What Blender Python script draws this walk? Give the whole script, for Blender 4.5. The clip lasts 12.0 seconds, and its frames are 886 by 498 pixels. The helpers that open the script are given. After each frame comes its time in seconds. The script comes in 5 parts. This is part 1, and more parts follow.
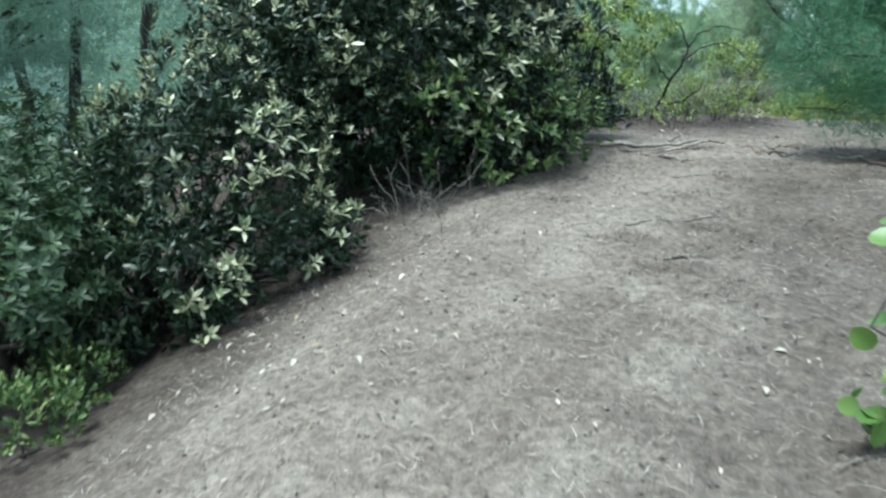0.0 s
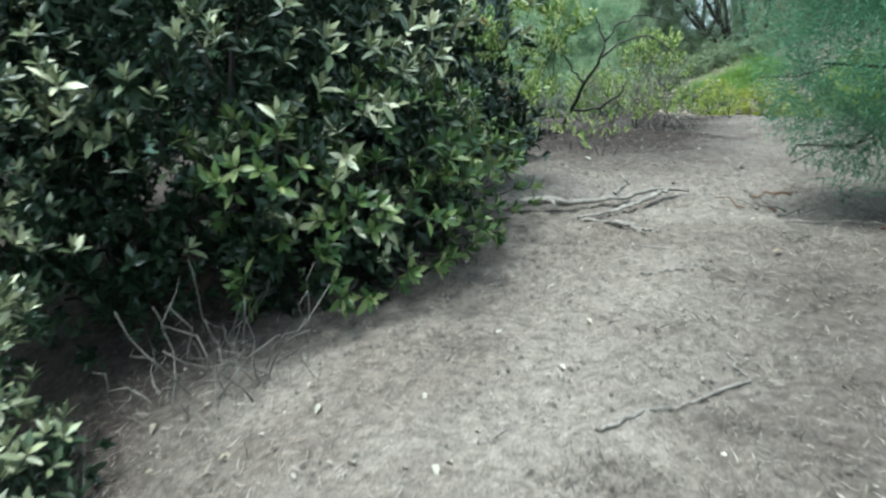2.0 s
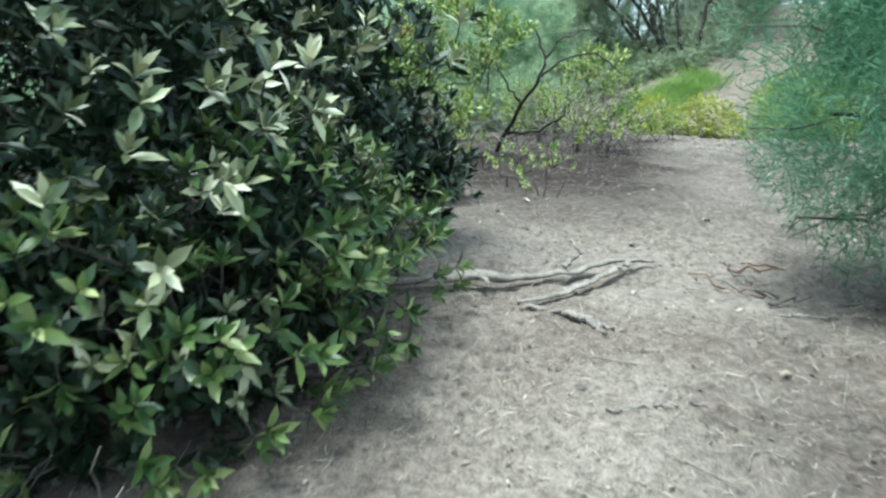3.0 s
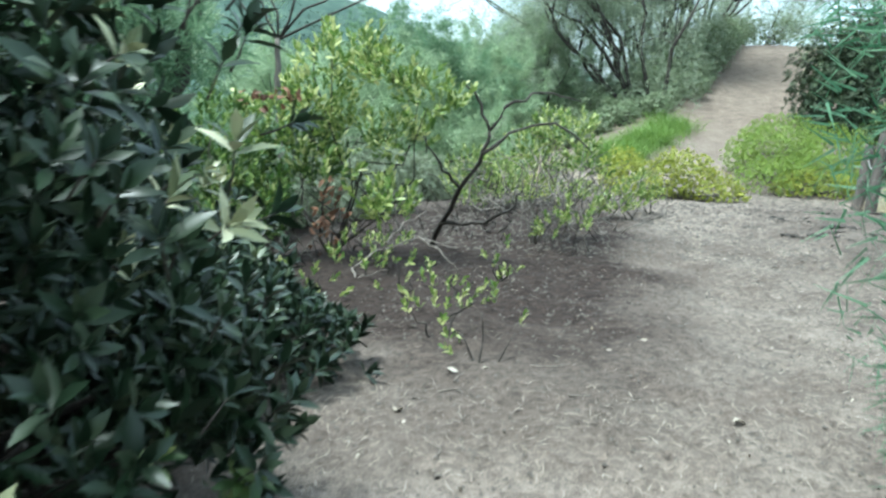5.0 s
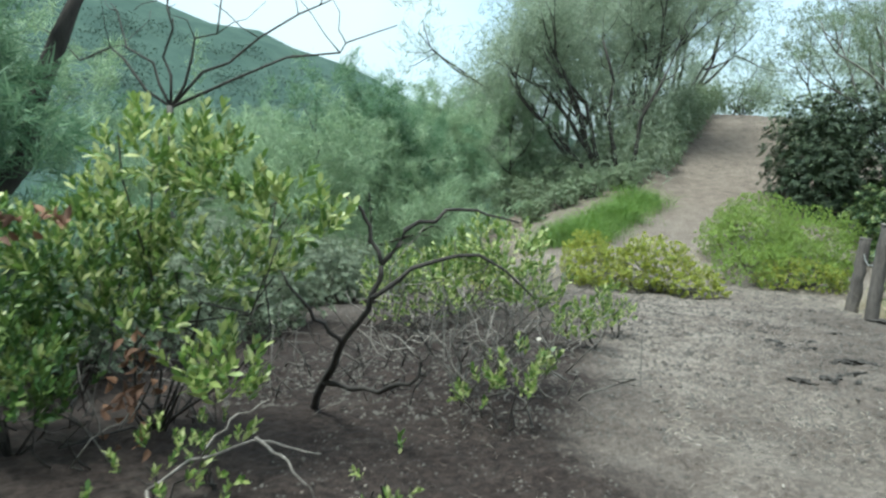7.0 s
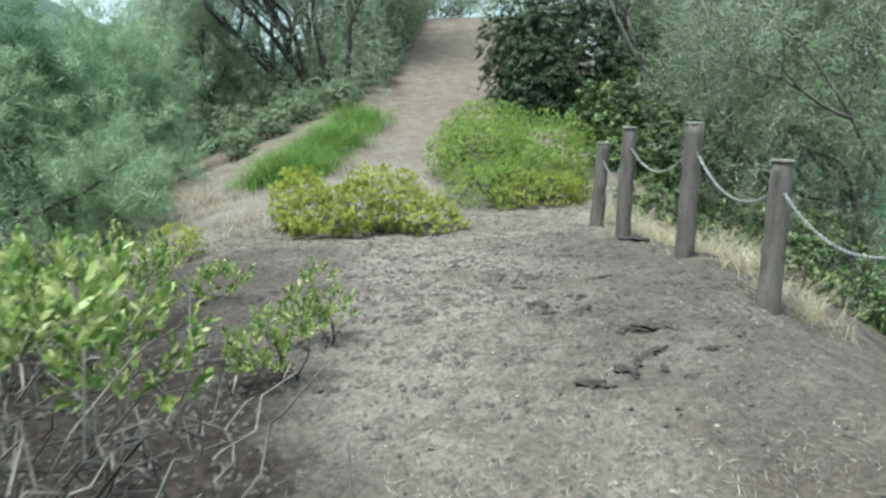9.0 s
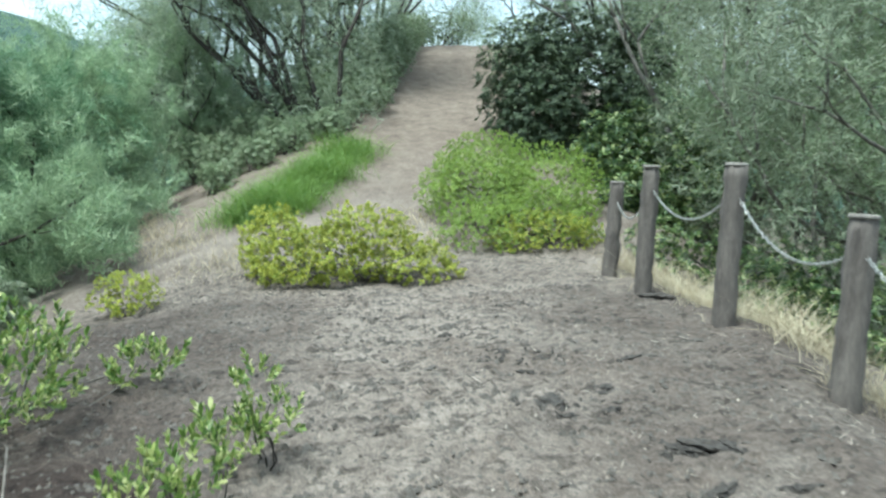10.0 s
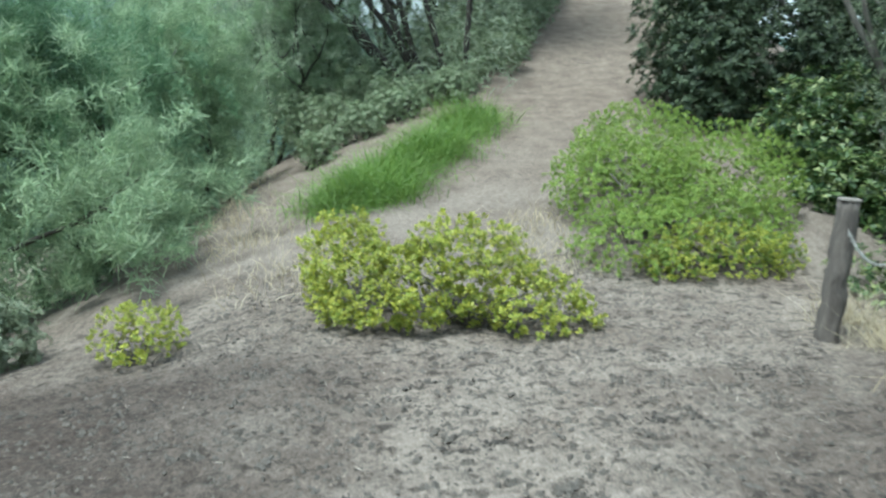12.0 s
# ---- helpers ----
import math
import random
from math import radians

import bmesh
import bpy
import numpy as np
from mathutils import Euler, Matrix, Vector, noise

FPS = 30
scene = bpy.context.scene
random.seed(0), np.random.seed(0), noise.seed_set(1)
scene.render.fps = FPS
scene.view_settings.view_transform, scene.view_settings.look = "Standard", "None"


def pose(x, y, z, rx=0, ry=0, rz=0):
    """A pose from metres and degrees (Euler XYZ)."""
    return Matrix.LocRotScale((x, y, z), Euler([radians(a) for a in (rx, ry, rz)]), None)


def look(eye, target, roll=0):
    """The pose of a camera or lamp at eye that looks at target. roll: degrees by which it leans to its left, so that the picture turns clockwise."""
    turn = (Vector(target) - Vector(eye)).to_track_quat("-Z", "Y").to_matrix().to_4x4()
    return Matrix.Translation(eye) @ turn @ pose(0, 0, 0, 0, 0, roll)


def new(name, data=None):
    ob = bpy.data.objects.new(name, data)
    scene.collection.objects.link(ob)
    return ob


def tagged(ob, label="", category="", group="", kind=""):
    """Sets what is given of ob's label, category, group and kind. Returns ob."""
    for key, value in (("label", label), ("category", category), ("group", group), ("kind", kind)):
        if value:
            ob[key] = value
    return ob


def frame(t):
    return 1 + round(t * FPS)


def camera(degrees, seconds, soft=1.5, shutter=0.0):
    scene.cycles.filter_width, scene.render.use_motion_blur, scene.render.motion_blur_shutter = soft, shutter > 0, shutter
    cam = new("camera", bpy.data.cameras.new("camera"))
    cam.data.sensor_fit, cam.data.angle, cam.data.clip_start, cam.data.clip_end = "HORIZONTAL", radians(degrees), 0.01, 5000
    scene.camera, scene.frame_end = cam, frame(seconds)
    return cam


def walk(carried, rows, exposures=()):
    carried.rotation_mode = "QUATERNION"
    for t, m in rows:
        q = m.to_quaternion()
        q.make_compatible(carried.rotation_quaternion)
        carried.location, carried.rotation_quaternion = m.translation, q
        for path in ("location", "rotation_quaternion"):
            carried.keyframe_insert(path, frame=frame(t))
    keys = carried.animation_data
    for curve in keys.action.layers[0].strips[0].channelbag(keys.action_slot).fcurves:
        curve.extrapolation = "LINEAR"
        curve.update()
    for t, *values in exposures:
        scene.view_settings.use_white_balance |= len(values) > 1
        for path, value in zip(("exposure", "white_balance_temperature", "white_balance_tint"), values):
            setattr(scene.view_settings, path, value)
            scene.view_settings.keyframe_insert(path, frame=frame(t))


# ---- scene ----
cam = camera(58.3, 12.0, soft=2.4, shutter=0.35)
PATH = [
    (0, look((0.000, 0.000, 1.300), (-0.846, 1.772, 0.920), 2.26)),
    (0.5, look((-0.208, 0.543, 1.359), (-1.080, 2.309, 1.011), 1.99)),
    (1, look((-0.393, 1.056, 1.443), (-1.121, 2.883, 1.082), 2.52)),
    (1.5, look((-0.582, 1.577, 1.512), (-1.340, 3.389, 1.135), 1.71)),
    (2, look((-0.693, 2.065, 1.604), (-1.300, 3.925, 1.189), 0.50)),
    (2.5, look((-0.800, 2.589, 1.692), (-1.430, 4.452, 1.329), 1.21)),
    (3, look((-0.902, 3.085, 1.769), (-1.341, 4.991, 1.353), 2.42)),
    (3.5, look((-0.987, 3.600, 1.846), (-1.452, 5.499, 1.423), 2.19)),
    (3.7, look((-1.000, 3.790, 1.858), (-1.518, 5.686, 1.488), 2.08)),
    (5.3, look((-0.997, 5.295, 2.100), (-1.343, 7.242, 1.803), 2.02)),
    (5.5, look((-0.973, 5.483, 2.121), (-1.337, 7.436, 1.890), 1.64)),
    (6, look((-0.981, 5.997, 2.213), (-1.326, 7.955, 1.993), 2.56)),
    (6.5, look((-0.954, 6.450, 2.307), (-1.207, 8.419, 2.065), 2.76)),
    (7, look((-0.911, 6.863, 2.399), (-1.212, 8.832, 2.217), 3.22)),
    (7.5, look((-0.839, 7.322, 2.429), (-0.764, 9.313, 2.257), -0.66)),
    (7.7, look((-0.814, 7.505, 2.430), (-0.670, 9.488, 2.214), -1.23)),
    (9.3, look((-0.485, 9.563, 2.503), (-0.105, 11.490, 2.128), -1.21)),
    (9.5, look((-0.443, 9.798, 2.498), (-0.076, 11.733, 2.147), 0.13)),
    (10, look((-0.263, 10.364, 2.524), (0.091, 12.309, 2.218), -1.47)),
    (10.5, look((-0.126, 10.972, 2.563), (-0.026, 12.945, 2.256), -1.62)),
    (11, look((0.121, 11.737, 2.581), (0.478, 13.682, 2.281), -2.75)),
    (11.5, look((0.255, 12.364, 2.648), (0.406, 14.324, 2.278), -2.12)),
    (12, look((0.266, 12.950, 2.755), (0.270, 14.906, 2.336), -0.95)),
]
walk(cam, PATH, [(t, e + .16, k, -7) for t, e, k in ((0, 1.42, 5350), (.6, 1.34, 5220), (1.6, 1.42, 5380), (2.5, 1.58, 5450), (3.5, 1.8, 5400), (5.5, 1.65, 5450), (6.5, 1.3, 5500), (7.0, 1.22, 5600), (7.5, .84, 5750), (9.5, 1.5, 5550), (10.5, 1.37, 5500), (11, 1.26, 5480), (12, 1.33, 5430))])

# ---- world, sun ----
world = bpy.data.worlds.new("sky")
scene.world = world
world.use_nodes = True
wn = world.node_tree.nodes
sky = wn.new("ShaderNodeTexSky")
sky.sky_type, sky.sun_disc = "NISHITA", False
sky.sun_elevation, sky.sun_rotation = radians(73), radians(229)
sky.air_density, sky.dust_density, sky.ozone_density = 1.0, 4.0, 1.0
wn["Background"].inputs["Strength"].default_value = 0.15
cloud = wn.new("ShaderNodeMix")
cloud.data_type = "RGBA"
veil = wn.new("ShaderNodeTexNoise")
veil.inputs["Scale"].default_value, veil.inputs["Detail"].default_value = 2.6, 5
world.node_tree.links.new(wn.new("ShaderNodeTexCoord").outputs["Generated"], veil.inputs["Vector"])
cover = wn.new("ShaderNodeMapRange")
for key, v in (("From Min", .4), ("From Max", .6), ("To Min", .45), ("To Max", 1)):
    cover.inputs[key].default_value = v
world.node_tree.links.new(veil.outputs[0], cover.inputs[0])
world.node_tree.links.new(cover.outputs[0], cloud.inputs[0])
cloud.inputs[7].default_value = (2.75, 2.95, 3.0, 1)
world.node_tree.links.new(sky.outputs[0], cloud.inputs[6])
world.node_tree.links.new(cloud.outputs[2], wn["Background"].inputs[0])
sun = new("sun", bpy.data.lights.new("sun", "SUN"))
sun.data.energy, sun.data.angle, sun.data.color = 2.0, radians(15), (1, .96, .9)
sun.matrix_world = look((-3.5, -3, 15), (0, 0, 0))

# ---- materials ----


def graph(name):
    m = bpy.data.materials.new(name)
    m.use_nodes = True
    nt = m.node_tree
    return m, nt, nt.nodes["Principled BSDF"]


def node(nt, kind, ins=(), **props):
    n = nt.nodes.new(kind)
    for k, v in props.items():
        if k == "operation":
            n.operation = v
        elif k == "blend_type":
            n.blend_type = v
        elif k == "data_type":
            n.data_type = v
    for k, v in dict(ins).items():
        if hasattr(v, "is_output"):
            nt.links.new(v, n.inputs[k])
        else:
            n.inputs[k].default_value = v
    return n


def ramp(nt, fac, stops):
    n = nt.nodes.new("ShaderNodeValToRGB")
    el = n.color_ramp.elements
    while len(el) < len(stops):
        el.new(.5)
    for e, (p, c) in zip(el, stops):
        e.position, e.color = p, (*c, 1)
    nt.links.new(fac, n.inputs[0])
    return n.outputs[0]


def mixed(nt, fac, a, b, kind="MIX"):
    n = nt.nodes.new("ShaderNodeMix")
    n.data_type, n.blend_type = "RGBA", kind
    for key, v in ((0, fac), (6, a), (7, b)):
        if hasattr(v, "is_output"):
            nt.links.new(v, n.inputs[key])
        elif key == 0:
            n.inputs[0].default_value = v
        else:
            n.inputs[key].default_value = (*v, 1)
    return n.outputs[2]


def noise_tex(nt, scale, detail=4, rough=.6, vec=None):
    n = nt.nodes.new("ShaderNodeTexNoise")
    n.inputs["Scale"].default_value, n.inputs["Detail"].default_value, n.inputs["Roughness"].default_value = scale, detail, rough
    if vec is None:
        vec = nt.nodes.new("ShaderNodeNewGeometry").outputs["Position"]
    nt.links.new(vec, n.inputs["Vector"])
    return n.outputs[0]


def relief(nt, bsdf, fac, strength, depth):
    b = nt.nodes.new("ShaderNodeBump")
    b.inputs["Strength"].default_value, b.inputs["Distance"].default_value = strength, depth
    nt.links.new(fac, b.inputs["Height"])
    nt.links.new(b.outputs[0], bsdf.inputs["Normal"])


def leaf_material(name, colours, rough=.45, translucent=.25, spec=.5):
    """Leaves that differ one by one along a colour ramp, with blotches and some light shining through."""
    m, nt, bsdf = graph(name)
    geo = nt.nodes.new("ShaderNodeNewGeometry")
    info = nt.nodes.new("ShaderNodeObjectInfo")
    add = node(nt, "ShaderNodeMath", {0: geo.outputs["Random Per Island"], 1: info.outputs["Random"]}, operation="ADD")
    fr = node(nt, "ShaderNodeMath", {0: add.outputs[0]}, operation="FRACT")
    n = len(colours)
    col = ramp(nt, fr.outputs[0], [(i / (n - 1), c) for i, c in enumerate(colours)])
    big = noise_tex(nt, 1.6, 3)
    col = mixed(nt, .35, col, ramp(nt, big, [(.3, (.35, .35, .35)), (.7, (.75, .75, .7))]), "OVERLAY")
    nt.links.new(col, bsdf.inputs["Base Color"])
    bsdf.inputs["Roughness"].default_value = rough
    bsdf.inputs["Specular IOR Level"].default_value = spec
    tr = nt.nodes.new("ShaderNodeBsdfTranslucent")
    nt.links.new(col, tr.inputs[0])
    mx = nt.nodes.new("ShaderNodeMixShader")
    mx.inputs[0].default_value = translucent
    nt.links.new(bsdf.outputs[0], mx.inputs[1])
    nt.links.new(tr.outputs[0], mx.inputs[2])
    nt.links.new(mx.outputs[0], nt.nodes["Material Output"].inputs[0])
    return m


def bark_material(name, dark, light, rough=.9, scale=14):
    m, nt, bsdf = graph(name)
    geo = nt.nodes.new("ShaderNodeNewGeometry")
    mp = nt.nodes.new("ShaderNodeMapping")
    mp.inputs["Scale"].default_value = (1, 1, .22)
    nt.links.new(geo.outputs["Position"], mp.inputs["Vector"])
    a = noise_tex(nt, scale, 6, .7, mp.outputs[0])
    b = noise_tex(nt, scale * 5, 4, .7, mp.outputs[0])
    col = ramp(nt, a, [(.3, dark), (.7, light)])
    col = mixed(nt, .5, col, ramp(nt, b, [(.3, (.3, .3, .3)), (.7, (.7, .7, .7))]), "OVERLAY")
    nt.links.new(col, bsdf.inputs["Base Color"])
    bsdf.inputs["Roughness"].default_value = rough
    relief(nt, bsdf, b, .6, .01)
    return m


def soil_material():
    m, nt, bsdf = graph("soil")
    geo = nt.nodes.new("ShaderNodeNewGeometry")
    pos = geo.outputs["Position"]
    big, mid, fine, grit = noise_tex(nt, 1.1, 6, .7), noise_tex(nt, 3.2, 5, .65), noise_tex(nt, 24, 5, .75), noise_tex(nt, 120, 3, .8)
    grey = ramp(nt, mid, [(.25, (.142, .117, .1)), (.5, (.21, .176, .149)), (.75, (.272, .232, .199))])
    brown = ramp(nt, mid, [(.25, (.113, .09, .075)), (.6, (.176, .144, .121)), (.8, (.232, .193, .162))])
    col = mixed(nt, ramp(nt, big, [(.44, (0, 0, 0)), (.58, (1, 1, 1))]), grey, brown)
    # more reddish leaf mould under the shrubs beside the trail, their shade painted in
    sep = nt.nodes.new("ShaderNodeSeparateXYZ")
    # ragged, wandering borders
    wander = nt.nodes.new("ShaderNodeTexNoise")
    wander.inputs["Scale"].default_value, wander.inputs["Detail"].default_value = .9, 5
    nt.links.new(pos, wander.inputs["Vector"])
    shift = node(nt, "ShaderNodeVectorMath", {0: wander.outputs["Color"], 1: (.5, .5, .5)}, operation="SUBTRACT")
    grow = node(nt, "ShaderNodeVectorMath", {0: shift.outputs[0], 1: (1.3, 2.2, 0)}, operation="MULTIPLY")
    moved = node(nt, "ShaderNodeVectorMath", {0: pos, 1: grow.outputs[0]}, operation="ADD")
    nt.links.new(moved.outputs[0], sep.inputs[0])
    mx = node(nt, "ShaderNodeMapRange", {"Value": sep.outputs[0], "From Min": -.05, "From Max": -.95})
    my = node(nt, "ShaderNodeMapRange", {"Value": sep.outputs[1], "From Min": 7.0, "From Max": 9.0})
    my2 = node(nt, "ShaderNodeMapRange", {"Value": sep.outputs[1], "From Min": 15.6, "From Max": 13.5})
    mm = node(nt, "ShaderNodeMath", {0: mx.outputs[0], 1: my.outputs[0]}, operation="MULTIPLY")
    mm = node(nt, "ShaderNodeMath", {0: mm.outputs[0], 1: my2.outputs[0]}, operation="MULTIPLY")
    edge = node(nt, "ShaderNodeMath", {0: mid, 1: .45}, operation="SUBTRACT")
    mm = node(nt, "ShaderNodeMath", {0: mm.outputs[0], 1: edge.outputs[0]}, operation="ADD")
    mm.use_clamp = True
    # dark litter along the foot of the bushes, with contact shade painted in
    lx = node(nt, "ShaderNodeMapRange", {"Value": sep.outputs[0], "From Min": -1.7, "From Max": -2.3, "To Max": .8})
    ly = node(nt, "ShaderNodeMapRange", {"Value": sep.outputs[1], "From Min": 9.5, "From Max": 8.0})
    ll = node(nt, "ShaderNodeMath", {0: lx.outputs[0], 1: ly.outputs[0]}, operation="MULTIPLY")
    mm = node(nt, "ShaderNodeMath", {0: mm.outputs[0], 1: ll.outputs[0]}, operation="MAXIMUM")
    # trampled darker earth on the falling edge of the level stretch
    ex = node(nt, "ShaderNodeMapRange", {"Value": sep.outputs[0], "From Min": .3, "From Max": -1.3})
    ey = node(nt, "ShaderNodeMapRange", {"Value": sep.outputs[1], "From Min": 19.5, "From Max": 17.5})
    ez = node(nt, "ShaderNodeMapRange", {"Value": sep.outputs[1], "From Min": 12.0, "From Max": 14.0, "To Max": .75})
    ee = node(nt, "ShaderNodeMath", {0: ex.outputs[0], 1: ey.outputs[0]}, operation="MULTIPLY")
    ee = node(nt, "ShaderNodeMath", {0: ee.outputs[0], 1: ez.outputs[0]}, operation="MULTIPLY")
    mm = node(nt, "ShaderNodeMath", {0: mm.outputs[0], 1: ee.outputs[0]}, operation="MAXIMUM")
    # litter-brown half-shade put into the soil colour across the trail between the shrubs
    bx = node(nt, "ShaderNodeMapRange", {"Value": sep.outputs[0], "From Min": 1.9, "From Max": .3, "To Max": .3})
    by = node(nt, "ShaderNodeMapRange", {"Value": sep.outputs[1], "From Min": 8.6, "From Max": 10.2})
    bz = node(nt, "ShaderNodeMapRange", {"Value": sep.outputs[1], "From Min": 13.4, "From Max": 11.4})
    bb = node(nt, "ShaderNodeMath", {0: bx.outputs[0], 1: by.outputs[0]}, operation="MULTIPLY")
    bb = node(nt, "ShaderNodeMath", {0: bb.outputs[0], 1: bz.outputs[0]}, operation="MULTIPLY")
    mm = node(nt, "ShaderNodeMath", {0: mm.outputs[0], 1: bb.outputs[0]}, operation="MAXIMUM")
    # and litter with painted shade under the feathery tree on the other side
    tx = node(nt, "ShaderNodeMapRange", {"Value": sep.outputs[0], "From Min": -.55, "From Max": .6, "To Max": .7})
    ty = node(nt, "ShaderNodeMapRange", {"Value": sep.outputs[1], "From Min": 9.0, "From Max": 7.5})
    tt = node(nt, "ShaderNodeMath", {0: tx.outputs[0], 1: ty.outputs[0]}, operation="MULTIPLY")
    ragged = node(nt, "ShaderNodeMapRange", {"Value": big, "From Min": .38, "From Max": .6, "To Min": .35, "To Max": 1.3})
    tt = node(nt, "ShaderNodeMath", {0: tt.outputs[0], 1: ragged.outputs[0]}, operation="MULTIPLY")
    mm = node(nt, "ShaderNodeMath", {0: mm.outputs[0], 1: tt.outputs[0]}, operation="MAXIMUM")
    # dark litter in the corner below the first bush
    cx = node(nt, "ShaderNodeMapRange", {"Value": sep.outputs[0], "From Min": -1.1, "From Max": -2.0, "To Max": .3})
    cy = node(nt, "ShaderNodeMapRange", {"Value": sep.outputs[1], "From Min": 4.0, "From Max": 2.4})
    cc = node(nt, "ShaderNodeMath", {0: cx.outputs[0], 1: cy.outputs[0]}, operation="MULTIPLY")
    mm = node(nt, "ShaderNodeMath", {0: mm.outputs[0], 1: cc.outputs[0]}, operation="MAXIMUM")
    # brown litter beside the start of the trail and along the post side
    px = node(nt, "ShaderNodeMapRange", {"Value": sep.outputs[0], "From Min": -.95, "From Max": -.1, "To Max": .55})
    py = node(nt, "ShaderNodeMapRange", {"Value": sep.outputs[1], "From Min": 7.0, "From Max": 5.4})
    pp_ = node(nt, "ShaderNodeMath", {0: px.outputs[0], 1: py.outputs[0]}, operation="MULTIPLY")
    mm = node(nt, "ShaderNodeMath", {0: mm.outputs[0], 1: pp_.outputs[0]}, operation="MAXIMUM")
    slant = node(nt, "ShaderNodeMath", {0: sep.outputs[1], 1: -.2}, operation="MULTIPLY")
    across = node(nt, "ShaderNodeMath", {0: sep.outputs[0], 1: slant.outputs[0]}, operation="ADD")
    qx = node(nt, "ShaderNodeMapRange", {"Value": across.outputs[0], "From Min": -2.7, "From Max": -1.0, "To Max": .5})
    qy = node(nt, "ShaderNodeMapRange", {"Value": sep.outputs[1], "From Min": 19.0, "From Max": 16.5})
    qz = node(nt, "ShaderNodeMapRange", {"Value": sep.outputs[1], "From Min": 7.5, "From Max": 9.0})
    qq = node(nt, "ShaderNodeMath", {0: qx.outputs[0], 1: qy.outputs[0]}, operation="MULTIPLY")
    qq = node(nt, "ShaderNodeMath", {0: qq.outputs[0], 1: qz.outputs[0]}, operation="MULTIPLY")
    mm = node(nt, "ShaderNodeMath", {0: mm.outputs[0], 1: qq.outputs[0]}, operation="MAXIMUM")
    # leaf-mould browns taken darker to hold the shade below the shrubs
    shaded_mould = ramp(nt, fine, [(.3, (.017, .0118, .0098)), (.7, (.042, .03, .025))])
    col = mixed(nt, mm.outputs[0], col, shaded_mould)
    # the bare red-brown trail on the slope beyond
    hy = node(nt, "ShaderNodeMapRange", {"Value": sep.outputs[1], "From Min": 21.0, "From Max": 27.0})
    col = mixed(nt, hy.outputs[0], col, ramp(nt, mid, [(.3, (.115, .088, .07)), (.7, (.21, .17, .138))]))
    # dark scuffs and hoof marks over the level stretch
    squeeze = nt.nodes.new("ShaderNodeMapping")
    squeeze.inputs["Scale"].default_value = (1, 1.5, 1)
    nt.links.new(pos, squeeze.inputs["Vector"])
    scuff = ramp(nt, noise_tex(nt, 6, 6, .78, squeeze.outputs[0]), [(.54, (0, 0, 0)), (.575, (1, 1, 1))])
    where = node(nt, "ShaderNodeMapRange", {"Value": sep.outputs[1], "From Min": 11.5, "From Max": 14.0, "To Max": .9})
    where2 = node(nt, "ShaderNodeMapRange", {"Value": sep.outputs[1], "From Min": 21.5, "From Max": 19.5})
    patch = node(nt, "ShaderNodeMapRange", {"Value": big, "From Min": .36, "From Max": .5, "To Min": .7})
    ww_ = node(nt, "ShaderNodeMath", {0: where.outputs[0], 1: where2.outputs[0]}, operation="MULTIPLY")
    ww_ = node(nt, "ShaderNodeMath", {0: ww_.outputs[0], 1: patch.outputs[0]}, operation="MULTIPLY")
    ww_ = node(nt, "ShaderNodeMath", {0: ww_.outputs[0], 1: scuff}, operation="MULTIPLY")
    col = mixed(nt, ww_.outputs[0], col, (.046, .038, .032))
    # scrub-covered slopes far off
    far = nt.nodes.new("ShaderNodeVectorMath")
    far.operation = "LENGTH"
    nt.links.new(pos, far.inputs[0])
    fm = node(nt, "ShaderNodeMapRange", {"Value": far.outputs["Value"], "From Min": 45, "From Max": 60})
    woods = ramp(nt, noise_tex(nt, .12, 8, .75), [(.35, (.034, .06, .048)), (.55, (.052, .084, .064)), (.75, (.076, .112, .082))])
    col = mixed(nt, .85, col, ramp(nt, fine, [(.32, (.24, .23, .22)), (.5, (.5, .5, .5)), (.7, (.76, .76, .75))]), "OVERLAY")
    col = mixed(nt, .8, col, ramp(nt, grit, [(.3, (.22, .22, .22)), (.5, (.5, .5, .5)), (.72, (.8, .8, .8))]), "OVERLAY")
    col = mixed(nt, fm.outputs[0], col, woods)
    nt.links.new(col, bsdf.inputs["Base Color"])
    bsdf.inputs["Roughness"].default_value = .95
    bsdf.inputs["Specular IOR Level"].default_value = .2
    both = mixed(nt, .4, fine, grit)
    relief(nt, bsdf, both, .8, .02)
    return m


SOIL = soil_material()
# dark leaf, lowered to near black so the colour holds interior shade
BROAD = leaf_material("dark shaded broad leaf", [(.009, .018, .009), (.013, .026, .012), (.020, .036, .018), (.030, .048, .025), (.05, .066, .036)], .38, .06, .38)
BRIGHT = leaf_material("fresh broad leaf", [(.024, .05, .014), (.04, .076, .02), (.068, .115, .032), (.125, .175, .052), (.32, .35, .15)], .42, .24, .45)
OLIVE = leaf_material("dull olive leaf", [(.02, .033, .016), (.032, .05, .024), (.052, .074, .036), (.085, .108, .055)], .55, .12, .3)
UNDER = leaf_material("undergrowth leaf", [(.016, .036, .013), (.026, .05, .02), (.04, .07, .028), (.075, .105, .045)], .5, .2, .4)
ROUND = leaf_material("round leaf", [(.07, .14, .025), (.11, .19, .04), (.17, .24, .055)], .4, .3)
HOPLEAF = leaf_material("narrow leaf", [(.07, .125, .026), (.115, .185, .036), (.19, .26, .06), (.36, .41, .13), (.58, .58, .28)], .45, .36)
YELLOW = leaf_material("yellow-green leaf", [(.14, .19, .03), (.30, .34, .05), (.45, .44, .07), (.24, .29, .06)], .5, .35)
